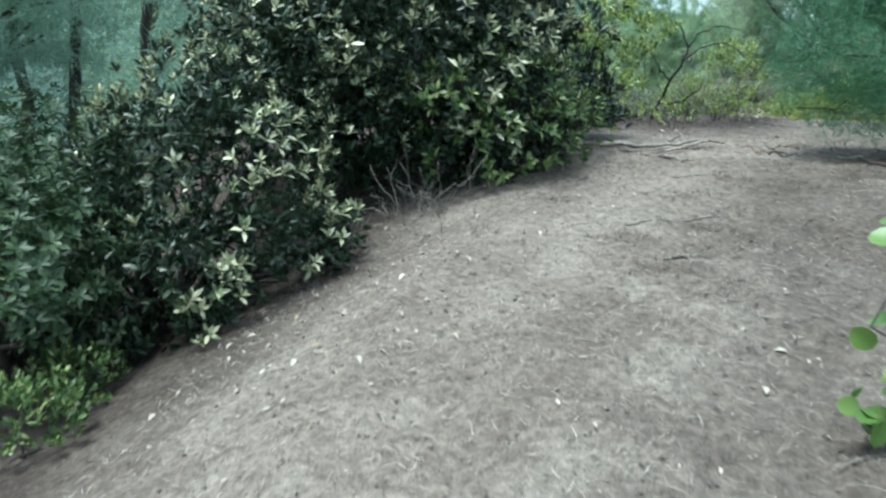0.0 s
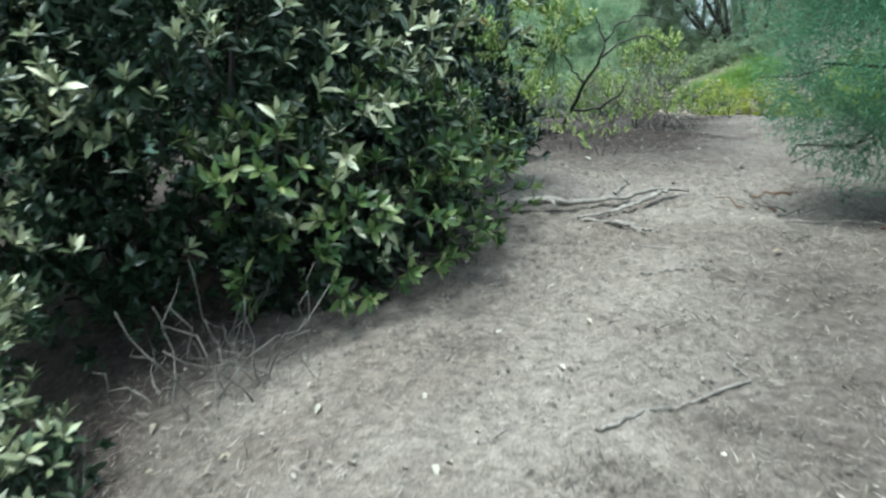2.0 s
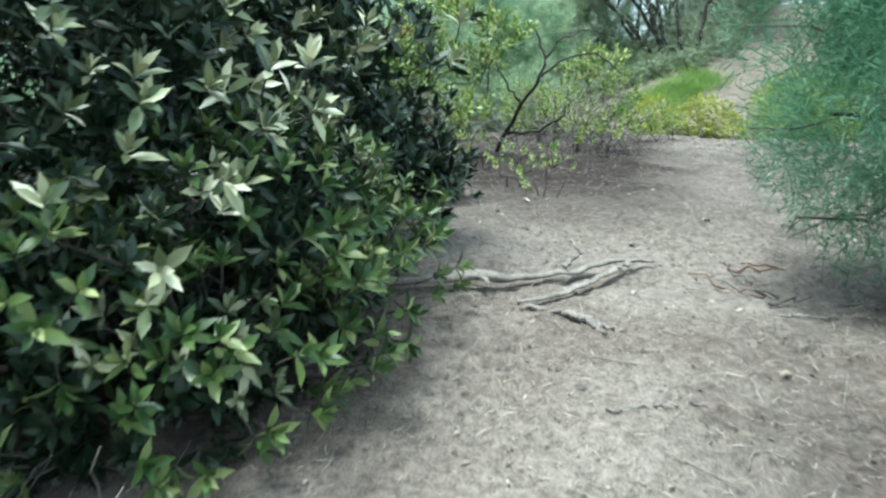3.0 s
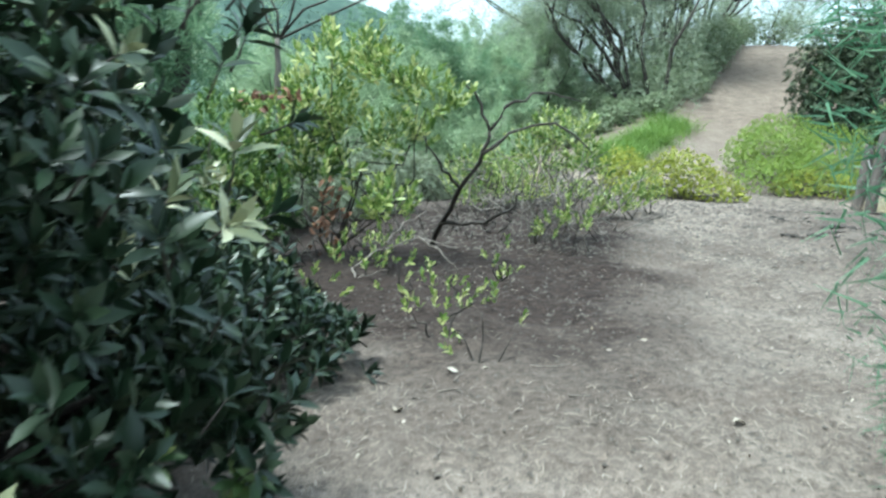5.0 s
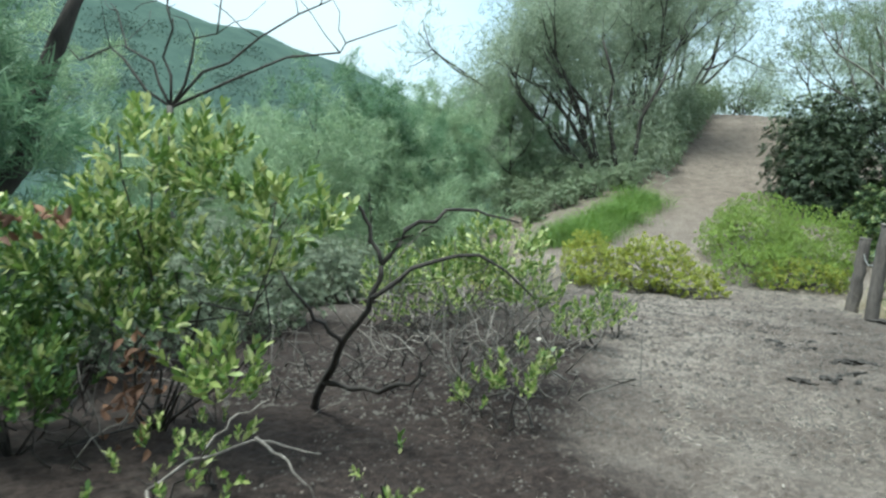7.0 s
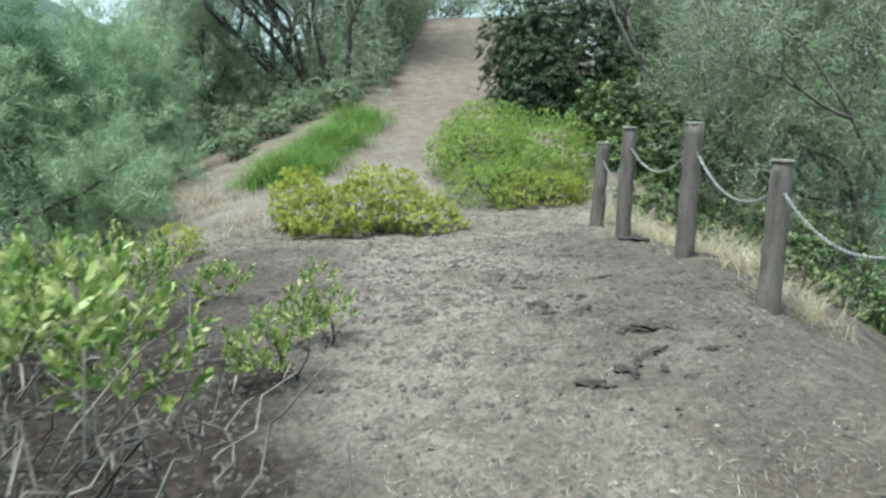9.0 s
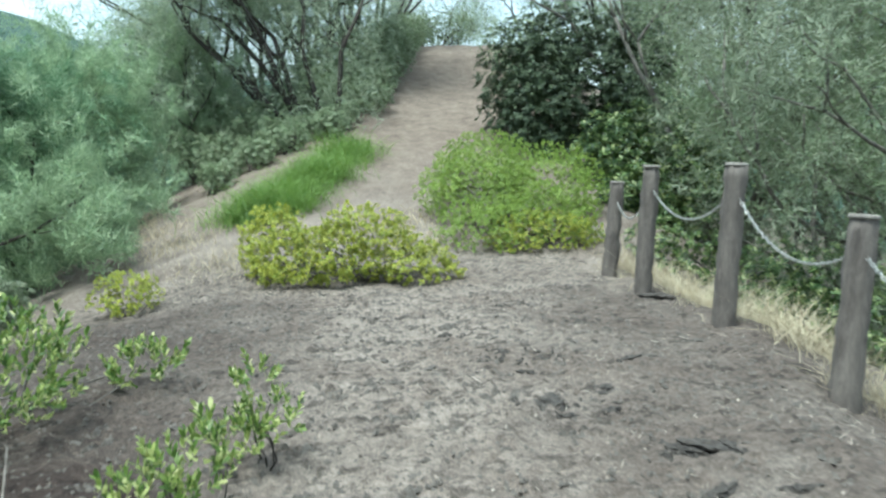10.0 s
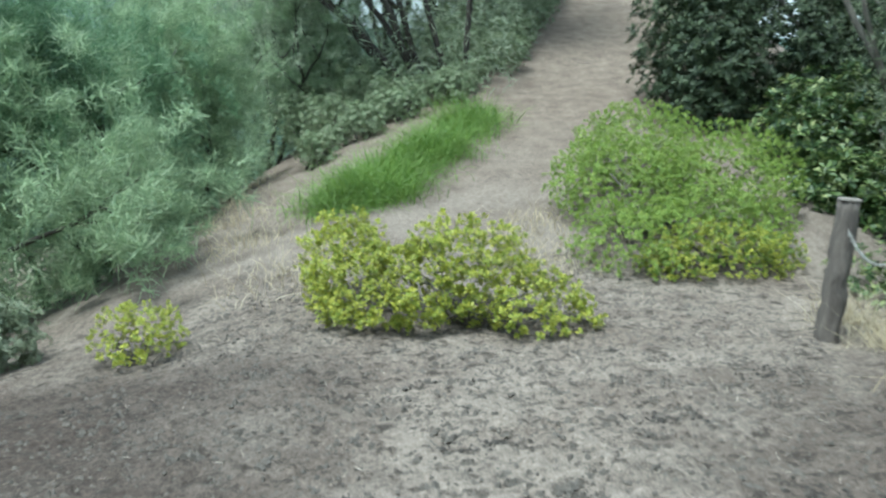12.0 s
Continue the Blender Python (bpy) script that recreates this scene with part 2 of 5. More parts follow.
# darker copy of the narrow leaf, with shade put into its greens
SHADEHOP = leaf_material("shaded narrow leaf", [(.035, .075, .016), (.06, .115, .024), (.105, .17, .036), (.22, .28, .08)], .45, .3)
FRESH = leaf_material("soft green leaf", [(.14, .22, .045), (.22, .31, .06), (.32, .38, .09)], .55, .35)
DULL = leaf_material("dull green leaf", [(.13, .18, .09), (.18, .235, .125), (.24, .285, .17), (.31, .33, .23)], .6, .35)
NEEDLE = leaf_material("green needle", [(.085, .155, .08), (.15, .24, .13), (.24, .335, .195)], .6, .42)
FAR = leaf_material("far scrub", [(.048, .078, .06), (.068, .103, .078), (.095, .132, .1)], .8, .25)
NEARNEEDLE = leaf_material("dark green needle", [(.07, .17, .085), (.125, .255, .14), (.22, .37, .225)], .6, .45)
# the pale end of this ramp holds light falling on outer shoots
TIPS = leaf_material("lit young shoot leaf", [(.04, .06, .028), (.085, .11, .052), (.18, .2, .105), (.36, .365, .215), (.66, .64, .45)], .38, .12, .5)
NEEDLE2 = leaf_material("grey-green needle", [(.18, .26, .145), (.28, .365, .21), (.41, .49, .315)], .6, .46)
RIDGELEAF = leaf_material("grey olive needle", [(.19, .235, .155), (.29, .34, .235), (.42, .46, .34)], .6, .5)
# haze over three of the hollow trees, put into a paler needle colour
HAZENEEDLE = leaf_material("haze-pale blue-green needle", [(.24, .36, .27), (.34, .47, .36), (.46, .58, .47)], .6, .45)
GRASS = leaf_material("green grass", [(.10, .18, .035), (.145, .24, .045), (.20, .29, .06)], .55, .35)
GREYLEAF = leaf_material("grey-green leaf", [(.12, .15, .09), (.18, .21, .135), (.26, .285, .195)], .6, .4)
STRAW = leaf_material("dry grass", [(.33, .27, .17), (.45, .38, .26), (.55, .48, .35)], .8, .2)
LITTER = leaf_material("leaf litter", [(.06, .045, .036), (.13, .10, .08), (.22, .18, .145), (.31, .265, .22), (.40, .35, .30)], .85, .05)
DARKLITTER = leaf_material("dark matted litter", [(.028, .021, .017), (.06, .046, .037), (.11, .088, .07), (.2, .165, .135)], .85, .05)
PALE = leaf_material("bleached leaf", [(.27, .235, .19), (.38, .34, .28), (.24, .19, .13), (.48, .44, .37)], .8, .1)
RUST = leaf_material("dead brown leaf", [(.10, .05, .03), (.16, .08, .045), (.22, .11, .06)], .8, .1)
BARK = bark_material("dark bark", (.02, .016, .013), (.066, .054, .045))
GREYBARK = bark_material("grey twig", (.065, .056, .048), (.20, .178, .152))
DRIFT = bark_material("weathered wood", (.10, .084, .07), (.33, .29, .25), .9, 22)
POST = bark_material("weathered post", (.055, .045, .039), (.165, .14, .122), .9, 11)
POSTTOP = bark_material("pale cut wood", (.13, .115, .10), (.27, .24, .21), .9, 20)
CLOD = bark_material("dark clod", (.045, .038, .032), (.14, .122, .104), .95, 30)
DUNG = bark_material("black clod", (.022, .018, .015), (.075, .064, .055), .95, 30)
m, nt, b_ = graph("galvanised steel")
nt.links.new(ramp(nt, noise_tex(nt, 60, 3), [(.3, (.30, .29, .27)), (.7, (.62, .61, .58))]), b_.inputs["Base Color"])
b_.inputs["Metallic"].default_value, b_.inputs["Roughness"].default_value = .85, .42
STEEL = m

# ---- ground shape ----
YS = np.array([-60, -20, -6, 0, 3.7, 6.2, 8, 10, 14, 16, 18.7, 20, 23.3, 25, 30, 39.4, 43, 60, 400.])
ZS = np.array([-9, -3.2, -.75, .08, .58, .96, 1.06, 1.08, 1.14, 1.05, .82, .87, 1.3, 1.68, 2.75, 5.45, 5.6, 2.0, -6.])
XC_Y = np.array([-60, 0, 4, 7, 10, 13, 18, 23, 30, 39.4, 60, 400.])
XC_X = np.array([0, 0, -1.0, -.9, -.3, .3, .8, 1.25, 2.7, 5.3, 9, 9.])


def soft_interp(v, xs, ys):
    """Piecewise line through the knots, rounded by averaging."""
    return sum(np.interp(v + d, xs, ys) for d in (-.8, -.4, 0, .4, .8)) / 5


def waves(x, y, scale, seed):
    """Cheap smooth noise, about -1 to 1."""
    r = np.random.RandomState(seed)
    out = 0
    for k in range(6):
        a, f, p = r.uniform(0, 6.28), r.uniform(.6, 1.7) / scale, r.uniform(0, 6.28)
        out = out + np.sin((x * math.cos(a) + y * math.sin(a)) * f * 6.28 + p + 1.3 * np.sin((y * math.cos(a) - x * math.sin(a)) * f * 4 + p * 2))
    return out / 4


def height(x, y):
    x, y = np.asarray(x, float), np.asarray(y, float)
    xc = soft_interp(y, XC_Y, XC_X)
    z = soft_interp(y, YS, ZS)
    side = x - xc
    steep = np.interp(y, [9, 16, 24, 32], [.035, .05, .16, .22])
    left = np.clip(-side - 1.7, 0, None)
    z = z - np.minimum(steep * left ** 1.5, 4 + .25 * left)
    z = z - .34 * np.clip(-side - .82, 0, 1.6) * np.clip((5.0 - y) / 1.3, 0, 1)
    right = np.clip(side - np.interp(y, [0, 8, 11, 12.5, 14, 15.4, 17, 18.5, 22, 26, 34], [3.2, 3.0, 1.9, 1.6, 1.75, 2.3, 2.3, 2.4, 3.4, 4.0, 3.0]), 0, None)
    z = z - np.minimum(.42 * right ** 1.25, 4 + .3 * right)
    # the far mountain on the near-left skyline, one sheet with the ground
    far = np.hypot(x, y)
    b = np.degrees(np.arctan2(-x, y))
    crest = np.interp(b, [-180, -60, -30, 0, 8, 15, 22, 30, 45, 75, 180], [2, 2.2, 2.5, 4, 5.0, 7.4, 9.6, 11.2, 12.6, 7, 2])
    top = np.tan(np.radians(crest)) * 260 * (1 + .03 * np.sin(b * .9) + .015 * np.sin(b * 2.7))
    rise = np.clip((far - 70) / 190, 0, 1) ** 1.2
    base = np.maximum(z, -14)
    z = base * (1 - np.clip((far - 50) / 60, 0, 1)) + np.clip((far - 50) / 60, 0, 1) * (-14)
    z = z + np.where(far < 260, rise, np.clip(1.6 - far / 433, .0, 1)) * (top + 14)
    near = np.exp(-(side / 3.5) ** 2)
    return z + .025 * waves(x, y, 1.6, 3) + .010 * waves(x, y, .45, 4) + (1 - near) * .10 * waves(x, y, 3.5, 5) * np.clip(far / 10, 0, 1)

rng = np.random.RandomState(11)

# ---- mesh tools ----


def mesh_of(name, verts, faces, material, smooth=True):
    verts, faces = np.asarray(verts, np.float32), np.asarray(faces, np.int32)
    me = bpy.data.meshes.new(name)
    k = faces.shape[1]
    me.vertices.add(len(verts))
    me.vertices.foreach_set("co", verts.ravel())
    me.loops.add(faces.size)
    me.loops.foreach_set("vertex_index", faces.ravel())
    me.polygons.add(len(faces))
    me.polygons.foreach_set("loop_start", np.arange(len(faces), dtype=np.int32) * k)
    me.polygons.foreach_set("use_smooth", np.full(len(faces), smooth))
    me.materials.append(material)
    me.update(calc_edges=True)
    me.validate()
    return me


def put(name, me, parent=None, label=""):
    ob = new(name, me)
    if parent:
        ob.parent = parent
    if label:
        ob["label"] = label
    return ob


def thing(name, at, label, category, group="", kind=""):
    ob = new(name)
    ob.empty_display_size = .1
    ob.location = at
    return tagged(ob, label, category, group, kind)


def joined(items):
    vs, fs, n = [], [], 0
    for v, f in items:
        vs.append(v)
        fs.append(f + n)
        n += len(v)
    return np.concatenate(vs), np.concatenate(fs)


def spread(template, mats):
    """Copies of (verts, faces) at N 4x4 matrices, as one mesh's arrays."""
    v, f = template
    mats = np.asarray(mats)
    h = np.c_[v, np.ones(len(v))]
    out = np.einsum("nij,vj->nvi", mats[:, :3], h).reshape(-1, 3)
    faces = (f[None] + np.arange(len(mats))[:, None, None] * len(v)).reshape(-1, f.shape[1])
    return out, faces


def frames(points, dirs, sizes, r=None, spin=True):
    """Matrices at points whose z axis follows dirs, spun at random about it."""
    r = r or rng
    p, d = np.asarray(points, float), np.asarray(dirs, float)
    d = d / np.linalg.norm(d, axis=1, keepdims=True).clip(1e-6)
    a = np.cross(d, r.normal(size=d.shape) if spin else np.tile([0, 0, 1.0], (len(d), 1)))
    a = a / np.linalg.norm(a, axis=1, keepdims=True).clip(1e-6)
    b = np.cross(d, a)
    s = np.broadcast_to(np.asarray(sizes, float).reshape(-1, 1), (len(p), 1))
    m = np.zeros((len(p), 4, 4))
    m[:, :3, 0], m[:, :3, 1], m[:, :3, 2], m[:, :3, 3], m[:, 3, 3] = a * s, b * s, d * s, p, 1
    return m


def leaf(length, width, fold=.25, droop=.2, widest=.55):
    """A pointed leaf along +x, folded on its midrib: 8 triangles."""
    rows = [(.0, .06), (widest * .55, .85), (widest * 1.15, .95), (1.0, 0)]
    v = [(0, 0, 0)]
    for u, w in rows[1:3]:
        z = -droop * length * u * u
        e = w * width / 2
        v += [(u * length, e, z + fold * e), (u * length, 0, z), (u * length, -e, z + fold * e)]
    v.append((length, 0, -droop * length))
    f = [(0, 2, 1), (0, 3, 2), (1, 2, 5), (1, 5, 4), (2, 3, 6), (2, 6, 5), (4, 5, 7), (5, 6, 7)]
    return np.array(v, float), np.array(f)


def small_leaf(length, width, fold=.25):
    """A small pointed leaf along +x: two triangles folded on the midrib."""
    e = width / 2
    v = [(0, 0, 0), (length * .6, e, fold * e), (length, 0, -.12 * length), (length * .6, -e, fold * e)]
    return np.array(v, float), np.array([(0, 2, 1), (0, 3, 2)])


def rosette(count, length, width, rise=.5, droop=.2, fold=.25, stem=0.0, seed=1, small=False):
    """Leaves round a shoot tip; +z is the shoot's way."""
    r = np.random.RandomState(seed)
    out = []
    for i in range(count):
        a = i * 2.4 + r.uniform(-.3, .3)
        k = i / max(1, count - 1)
        tilt = rise * (.35 + 1.1 * k) + r.uniform(-.12, .12)
        s = r.uniform(.75, 1.1) * (1 - .25 * k)
        v, f = small_leaf(length * s, width * s, fold) if small else leaf(length * s, width * s, fold, droop, .55)
        ca, sa, ct, st = math.cos(a), math.sin(a), math.cos(tilt), math.sin(tilt)
        x, y, z = v.T
        x2, z2 = x * ct - z * st, x * st + z * ct
        out.append((np.c_[x2 * ca - y * sa, x2 * sa + y * ca, z2 + stem * k], f))
    return joined(out)


def rosette_mats(count, rise, stem, seed):
    """The poses of the leaves of a rosette, for leaves that are objects of their own."""
    r = np.random.RandomState(seed)
    out = []
    for i in range(count):
        a, k = i * 2.4 + r.uniform(-.3, .3), i / max(1, count - 1)
        tilt, s = rise * (.35 + 1.1 * k) + r.uniform(-.12, .12), r.uniform(.75, 1.1) * (1 - .25 * k)
        out.append(Matrix.Translation((0, 0, stem * k)) @ Matrix.Rotation(a, 4, "Z") @ Matrix.Rotation(-tilt, 4, "Y") @ Matrix.Diagonal((s, s, s, 1)))
    return out


def sprig(count, length, width, spreadang, seed=1, small=False):
    """Narrow leaves along a short upright shoot."""
    r = np.random.RandomState(seed)
    out = []
    for i in range(count):
        a, k = i * 2.4 + r.uniform(-.4, .4), i / count
        tilt = math.pi / 2 - spreadang * r.uniform(.5, 1.2) * (1.1 - .5 * k)
        q = length * r.uniform(.7, 1.15)
        v, f = small_leaf(q, width, .2) if small else leaf(q, width, .15, .1, .6)
        x, y, z = v.T
        ct, st, ca, sa = math.cos(tilt), math.sin(tilt), math.cos(a), math.sin(a)
        x2, z2 = x * ct - z * st, x * st + z * ct
        out.append((np.c_[x2 * ca - y * sa, x2 * sa + y * ca, z2 + k * length * 1.6], f))
    return joined(out)


def blade(length, width, bend, n=3):
    """A grass blade along +z that bends over towards +x: quads."""
    v = []
    for i in range(n + 1):
        u = i / n
        w = width * (1 - .85 * u * u) / 2
        x, z = bend * length * u * u, length * u * (1 - .35 * bend * u)
        v += [(x, -w, z), (x, w, z)]
    return np.array(v, float), np.array([(2 * i, 2 * i + 1, 2 * i + 3, 2 * i + 2) for i in range(n)])


def tube(points, radii, sides=6):
    p, out = np.asarray(points, float), []
    up = np.array([.31, .2, .93])
    for i in range(len(p)):
        t = p[min(i + 1, len(p) - 1)] - p[max(i - 1, 0)]
        t = t / max(np.linalg.norm(t), 1e-6)
        a = np.cross(t, up)
        if np.linalg.norm(a) < .15:
            a = np.cross(t, (1, 0, 0))
        a = a / np.linalg.norm(a)
        b = np.cross(t, a)
        for k in range(sides):
            g = 2 * math.pi * k / sides
            out.append(p[i] + radii[i] * (math.cos(g) * a + math.sin(g) * b))
    n = len(p)
    f = [(i * sides + k, i * sides + (k + 1) % sides, (i + 1) * sides + (k + 1) % sides, (i + 1) * sides + k) for i in range(n - 1) for k in range(sides)]
    end = len(out)
    out += [p[0], p[-1]]
    for k in range(sides):
        f.append(((k + 1) % sides, k, end, end))
        f.append(((n - 1) * sides + k, (n - 1) * sides + (k + 1) % sides, end + 1, end + 1))
    return np.array(out), np.array(f)


def crooked(a, b, r, n=6, wild=.08):
    """A crooked line from a to b."""
    a, b = np.asarray(a, float), np.asarray(b, float)
    u = np.linspace(0, 1, n)[:, None]
    off = r.normal(size=(n, 3)) * wild * np.linalg.norm(b - a)
    off[0] = off[-1] = 0
    return a + (b - a) * u + off * np.sin(u * math.pi)


def mesh_quads(name, vf, material, smooth=True):
    """Quads in which a repeated corner stands for a triangle."""
    v, f = vf
    me = bpy.data.meshes.new(name)
    me.from_pydata(v.tolist(), [], [tuple(dict.fromkeys(q)) for q in f.tolist()])
    if smooth:
        me.polygons.foreach_set("use_smooth", [True] * len(me.polygons))
    me.materials.append(material)
    return me


def limbs(base, heading, length, radius, depth, r, spreadang=.6, up=.15, ratio=.68, kids=(2, 3)):
    """A branching skeleton: list of (points, radii, level) and the tips with their ways."""
    out, tips = [], []

    def grow(p, d, ln, rad, lv):
        d = d / np.linalg.norm(d)
        n = 5
        pts, q, w = [p], p, d
        for _ in range(n - 1):
            w = w + r.normal(size=3) * .13 + np.array([0, 0, up * .3])
            w = w / np.linalg.norm(w)
            q = q + w * ln / (n - 1)
            pts.append(q)
        out.append((np.array(pts), np.linspace(rad, rad * .6, n), lv))
        if lv == depth:
            tips.append((q, w))
            tips.append((pts[3], w))
            return
        for i in range(r.randint(kids[0], kids[1] + 1)):
            e = w + r.normal(size=3) * spreadang
            e[2] += up
            at = pts[-1] if i < 2 else pts[r.randint(2, 4)]
            grow(at, e, ln * ratio * r.uniform(.75, 1.2), rad * .58, lv + 1)

    grow(np.asarray(base, float), np.asarray(heading, float), length, radius, 0)
    return out, tips


def z_at(x, y):
    return float(height(x, y))


# ---- ground ----


def axis(lo, hi, step, reach, growth=1.13):
    mid = list(np.arange(lo, hi + step / 2, step))
    left, right, s = [], [], step
    a, b = lo, hi
    while b < reach or a > -reach:
        s *= growth
        a -= s
        b += s
        left.append(a)
        right.append(b)
    return np.array(left[::-1] + mid + right)


gx, gy = axis(-3.4, 3.8, .04, 1600), axis(-1.0, 21.0, .04, 1600)
X, Y = np.meshgrid(gx, gy)
Z = height(X, Y)
close = np.clip(1.2 - np.abs(X) / 5, 0, 1) * np.clip((30 - Y) / 8, 0, 1) * np.clip((Y + 5) / 4, 0, 1)
Z = Z + close * (.007 * waves(X, Y, .17, 8) + .006 * rng.normal(size=X.shape))
# trampled soil on the level stretch
rough_ = close * np.clip((Y - 11.5) / 2, 0, 1) * np.clip((20 - Y) / 2, 0, 1)
Z = Z + rough_ * (.014 * np.abs(waves(X, Y, .28, 9)) - .05 * np.clip(waves(X, Y * 1.5, .26, 19) - .5, 0, 1) + .008 * rng.normal(size=X.shape))
nx_, ny_ = len(gx), len(gy)
I = np.arange(nx_ * ny_).reshape(ny_, nx_)
quads = np.stack([I[:-1, :-1], I[:-1, 1:], I[1:, 1:], I[1:, :-1]], -1).reshape(-1, 4)
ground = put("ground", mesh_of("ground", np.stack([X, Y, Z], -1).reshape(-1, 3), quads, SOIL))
tagged(ground, "dry grey-brown bare earth trail over a scrubby hillside", "ground", kind="structure")

# ---- plants: kinds ----
SHOOT = [rosette(8, .122, .042, 1.0, .14, .3, .035, s) for s in (1, 2, 3, 4)]
SHOOT_MESH = [mesh_of("shoot", v, f, TIPS) for v, f in SHOOT]
DARK_SHOOT = [mesh_of("shoot", v, f, BROAD) for v, f in SHOOT]
DARK_LEAF = [mesh_of("leaf", *leaf(.122, .042, .3, d), BROAD) for d in (.1, .18, .3)]
LEAF_MESH = [mesh_of("leaf", *leaf(.122, .042, .3, d), TIPS) for d in (.1, .18, .3)]
FRESH_LEAF = [mesh_of("leaf", *leaf(.115, .042, .3, d), BRIGHT) for d in (.1, .18, .3)]
TWIG_MESH = mesh_quads("shoot", tube([(0, 0, -.09), (.004, .002, -.04), (0, 0, .03)], [.004, .0035, .0025], 5), BARK)


def lobe_points(lobes, n, r, low=.8, high=1.06):
    """Points just inside and on a heap of ellipsoids, with the ways outward."""
    pts, ways = [], []
    areas = np.array([l[3] * l[4] + l[3] * l[5] + l[4] * l[5] for l in lobes])
    pick = r.choice(len(lobes), n, p=areas / areas.sum())
    for k in pick:
        cx, cy, cz, rx, ry, rz = lobes[k]
        d = r.normal(size=3)
        d /= np.linalg.norm(d)
        s = r.uniform(low, high)
        p = np.array([cx + d[0] * rx * s, cy + d[1] * ry * s, cz + d[2] * rz * s])
        inside = False
        for j, (ax, ay, az, bx, by, bz) in enumerate(lobes):
            if j != k and ((p[0] - ax) / bx) ** 2 + ((p[1] - ay) / by) ** 2 + ((p[2] - az) / bz) ** 2 < .6:
                inside = True
        if inside:
            continue
        pts.append(p)
        ways.append(d / np.array([rx, ry, rz]))
    return np.array(pts), np.array(ways)


def above_ground(p, w, gap=.03):
    keep = p[:, 2] > height(p[:, 0], p[:, 1]) + gap
    return p[keep], w[keep]


def leafy_shoot(parent, m4, leaves, seed):
    """A shoot tip whose leaves are each an object."""
    c = put("shoot", TWIG_MESH, parent)
    c.matrix_local = Matrix(m4.tolist())
    for j, q in enumerate(rosette_mats(7 + seed % 3, 1.0, .035, seed)):
        l = put("leaf", leaves[(j + seed) % 3], c)
        l.matrix_local = q


def broadleaf_bush(at, lobes, n, near, seed, label, size=1.0, group="dark bushes beside the trail", meshes=None, template=None, material=None, inner=.55):
    """Stems, single shoot tips on the side of the trail, and the rest of the foliage."""
    r = np.random.RandomState(seed)
    x, y = at
    base = np.array([x, y, z_at(x, y)])
    ob = thing("broadleaf_bush", base, label, "bush", group)
    for k, l in enumerate(lobes):
        for j in range(3):
            tip = np.array(l[:3]) + r.uniform(-.45, .45, 3) * l[3:]
            line = crooked((base[0] + r.uniform(-.2, .2), base[1] + r.uniform(-.2, .2), base[2] - .05), tip, r, 6, .07)
            put("stem", mesh_quads("stem", tube(line - base, np.linspace(.022, .008, 6)), BARK), ob)
    p, w = lobe_points(lobes, n, r, .72, 1.1)
    p, w = above_ground(p, w)
    # ragged outline with dark hollows between clumps of shoots
    hollow = waves(p[:, 0] + p[:, 2] * .6, p[:, 1] - p[:, 2] * .8, .42, seed)
    keep = hollow > (-.1 + .12 * (seed == 21) + .3 * np.clip(1.1 - (p[:, 2] - height(p[:, 0], p[:, 1])), 0, 1) if near else -.28)
    p, w = p[keep], w[keep]
    w = w / np.linalg.norm(w, axis=1, keepdims=True) * .8 + np.array([0, 0, .75]) + r.normal(size=w.shape) * .25
    # the shoots on the trail's side, one by one
    if near:
        lift_ = p[:, 2] - height(p[:, 0], p[:, 1])
        keep = r.uniform(size=len(p)) < np.clip(.4 + .75 * lift_, 0, 1)
        p, w = p[keep], w[keep]
    order = np.argsort(-(p[:, 0] - .15 * np.abs(p[:, 1] - y)))[:near]
    far = np.setdiff1d(np.arange(len(p)), order)
    meshes = meshes or SHOOT_MESH
    if near:
        ms = frames(p[order] - base, w[order], r.uniform(.75, 1.15, near) * size, r)
        for i, m4 in enumerate(ms):
            if i < 40:
                leafy_shoot(ob, m4, DARK_LEAF if meshes is DARK_SHOOT and i % 4 else LEAF_MESH if m4[2, 3] > .8 or seed == 21 else FRESH_LEAF, seed * 50 + i)
                continue
            c = put("shoot", meshes[i % 4], ob)
            c.matrix_local = Matrix(m4.tolist())
    parts = []
    t = template or SHOOT
    # every third shoot carries young pale leaves, light from above put into their colour
    tall_ = np.clip((p[far][:, 2] - height(p[far][:, 0], p[far][:, 1])) / 1.3, .25, 1)
    pale = far[r.uniform(size=len(far)) < (.36 if seed == 21 else .8 if meshes is SHOOT_MESH else .5) * tall_ * (near > 0)]
    for q in range(4):
        idx = np.setdiff1d(far, pale)[q::4]
        parts.append(spread(t[q % len(t)], frames(p[idx] - base, w[idx], r.uniform(.7, 1.1, len(idx)) * size, r)))
    if near:
        tips = [spread(t[q], frames(p[pale[q::4]] - base, w[pale[q::4]] + [0, 0, .4], r.uniform(.8, 1.15, len(pale[q::4])) * size, r)) for q in range(4)]
        put("young_foliage", mesh_of("young_foliage", *joined(tips), TIPS), ob, "paler young leaves at the shoot tips, light put into their colour")["kind"] = "stuff"
    # inner leaves; BROAD's near-black greens paint the shade inside the dark bushes
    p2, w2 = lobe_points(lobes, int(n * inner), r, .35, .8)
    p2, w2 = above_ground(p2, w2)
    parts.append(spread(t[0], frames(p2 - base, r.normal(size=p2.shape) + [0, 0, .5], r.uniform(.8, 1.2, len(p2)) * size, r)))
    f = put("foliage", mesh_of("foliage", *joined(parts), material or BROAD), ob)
    f["kind"] = "stuff"
    return ob


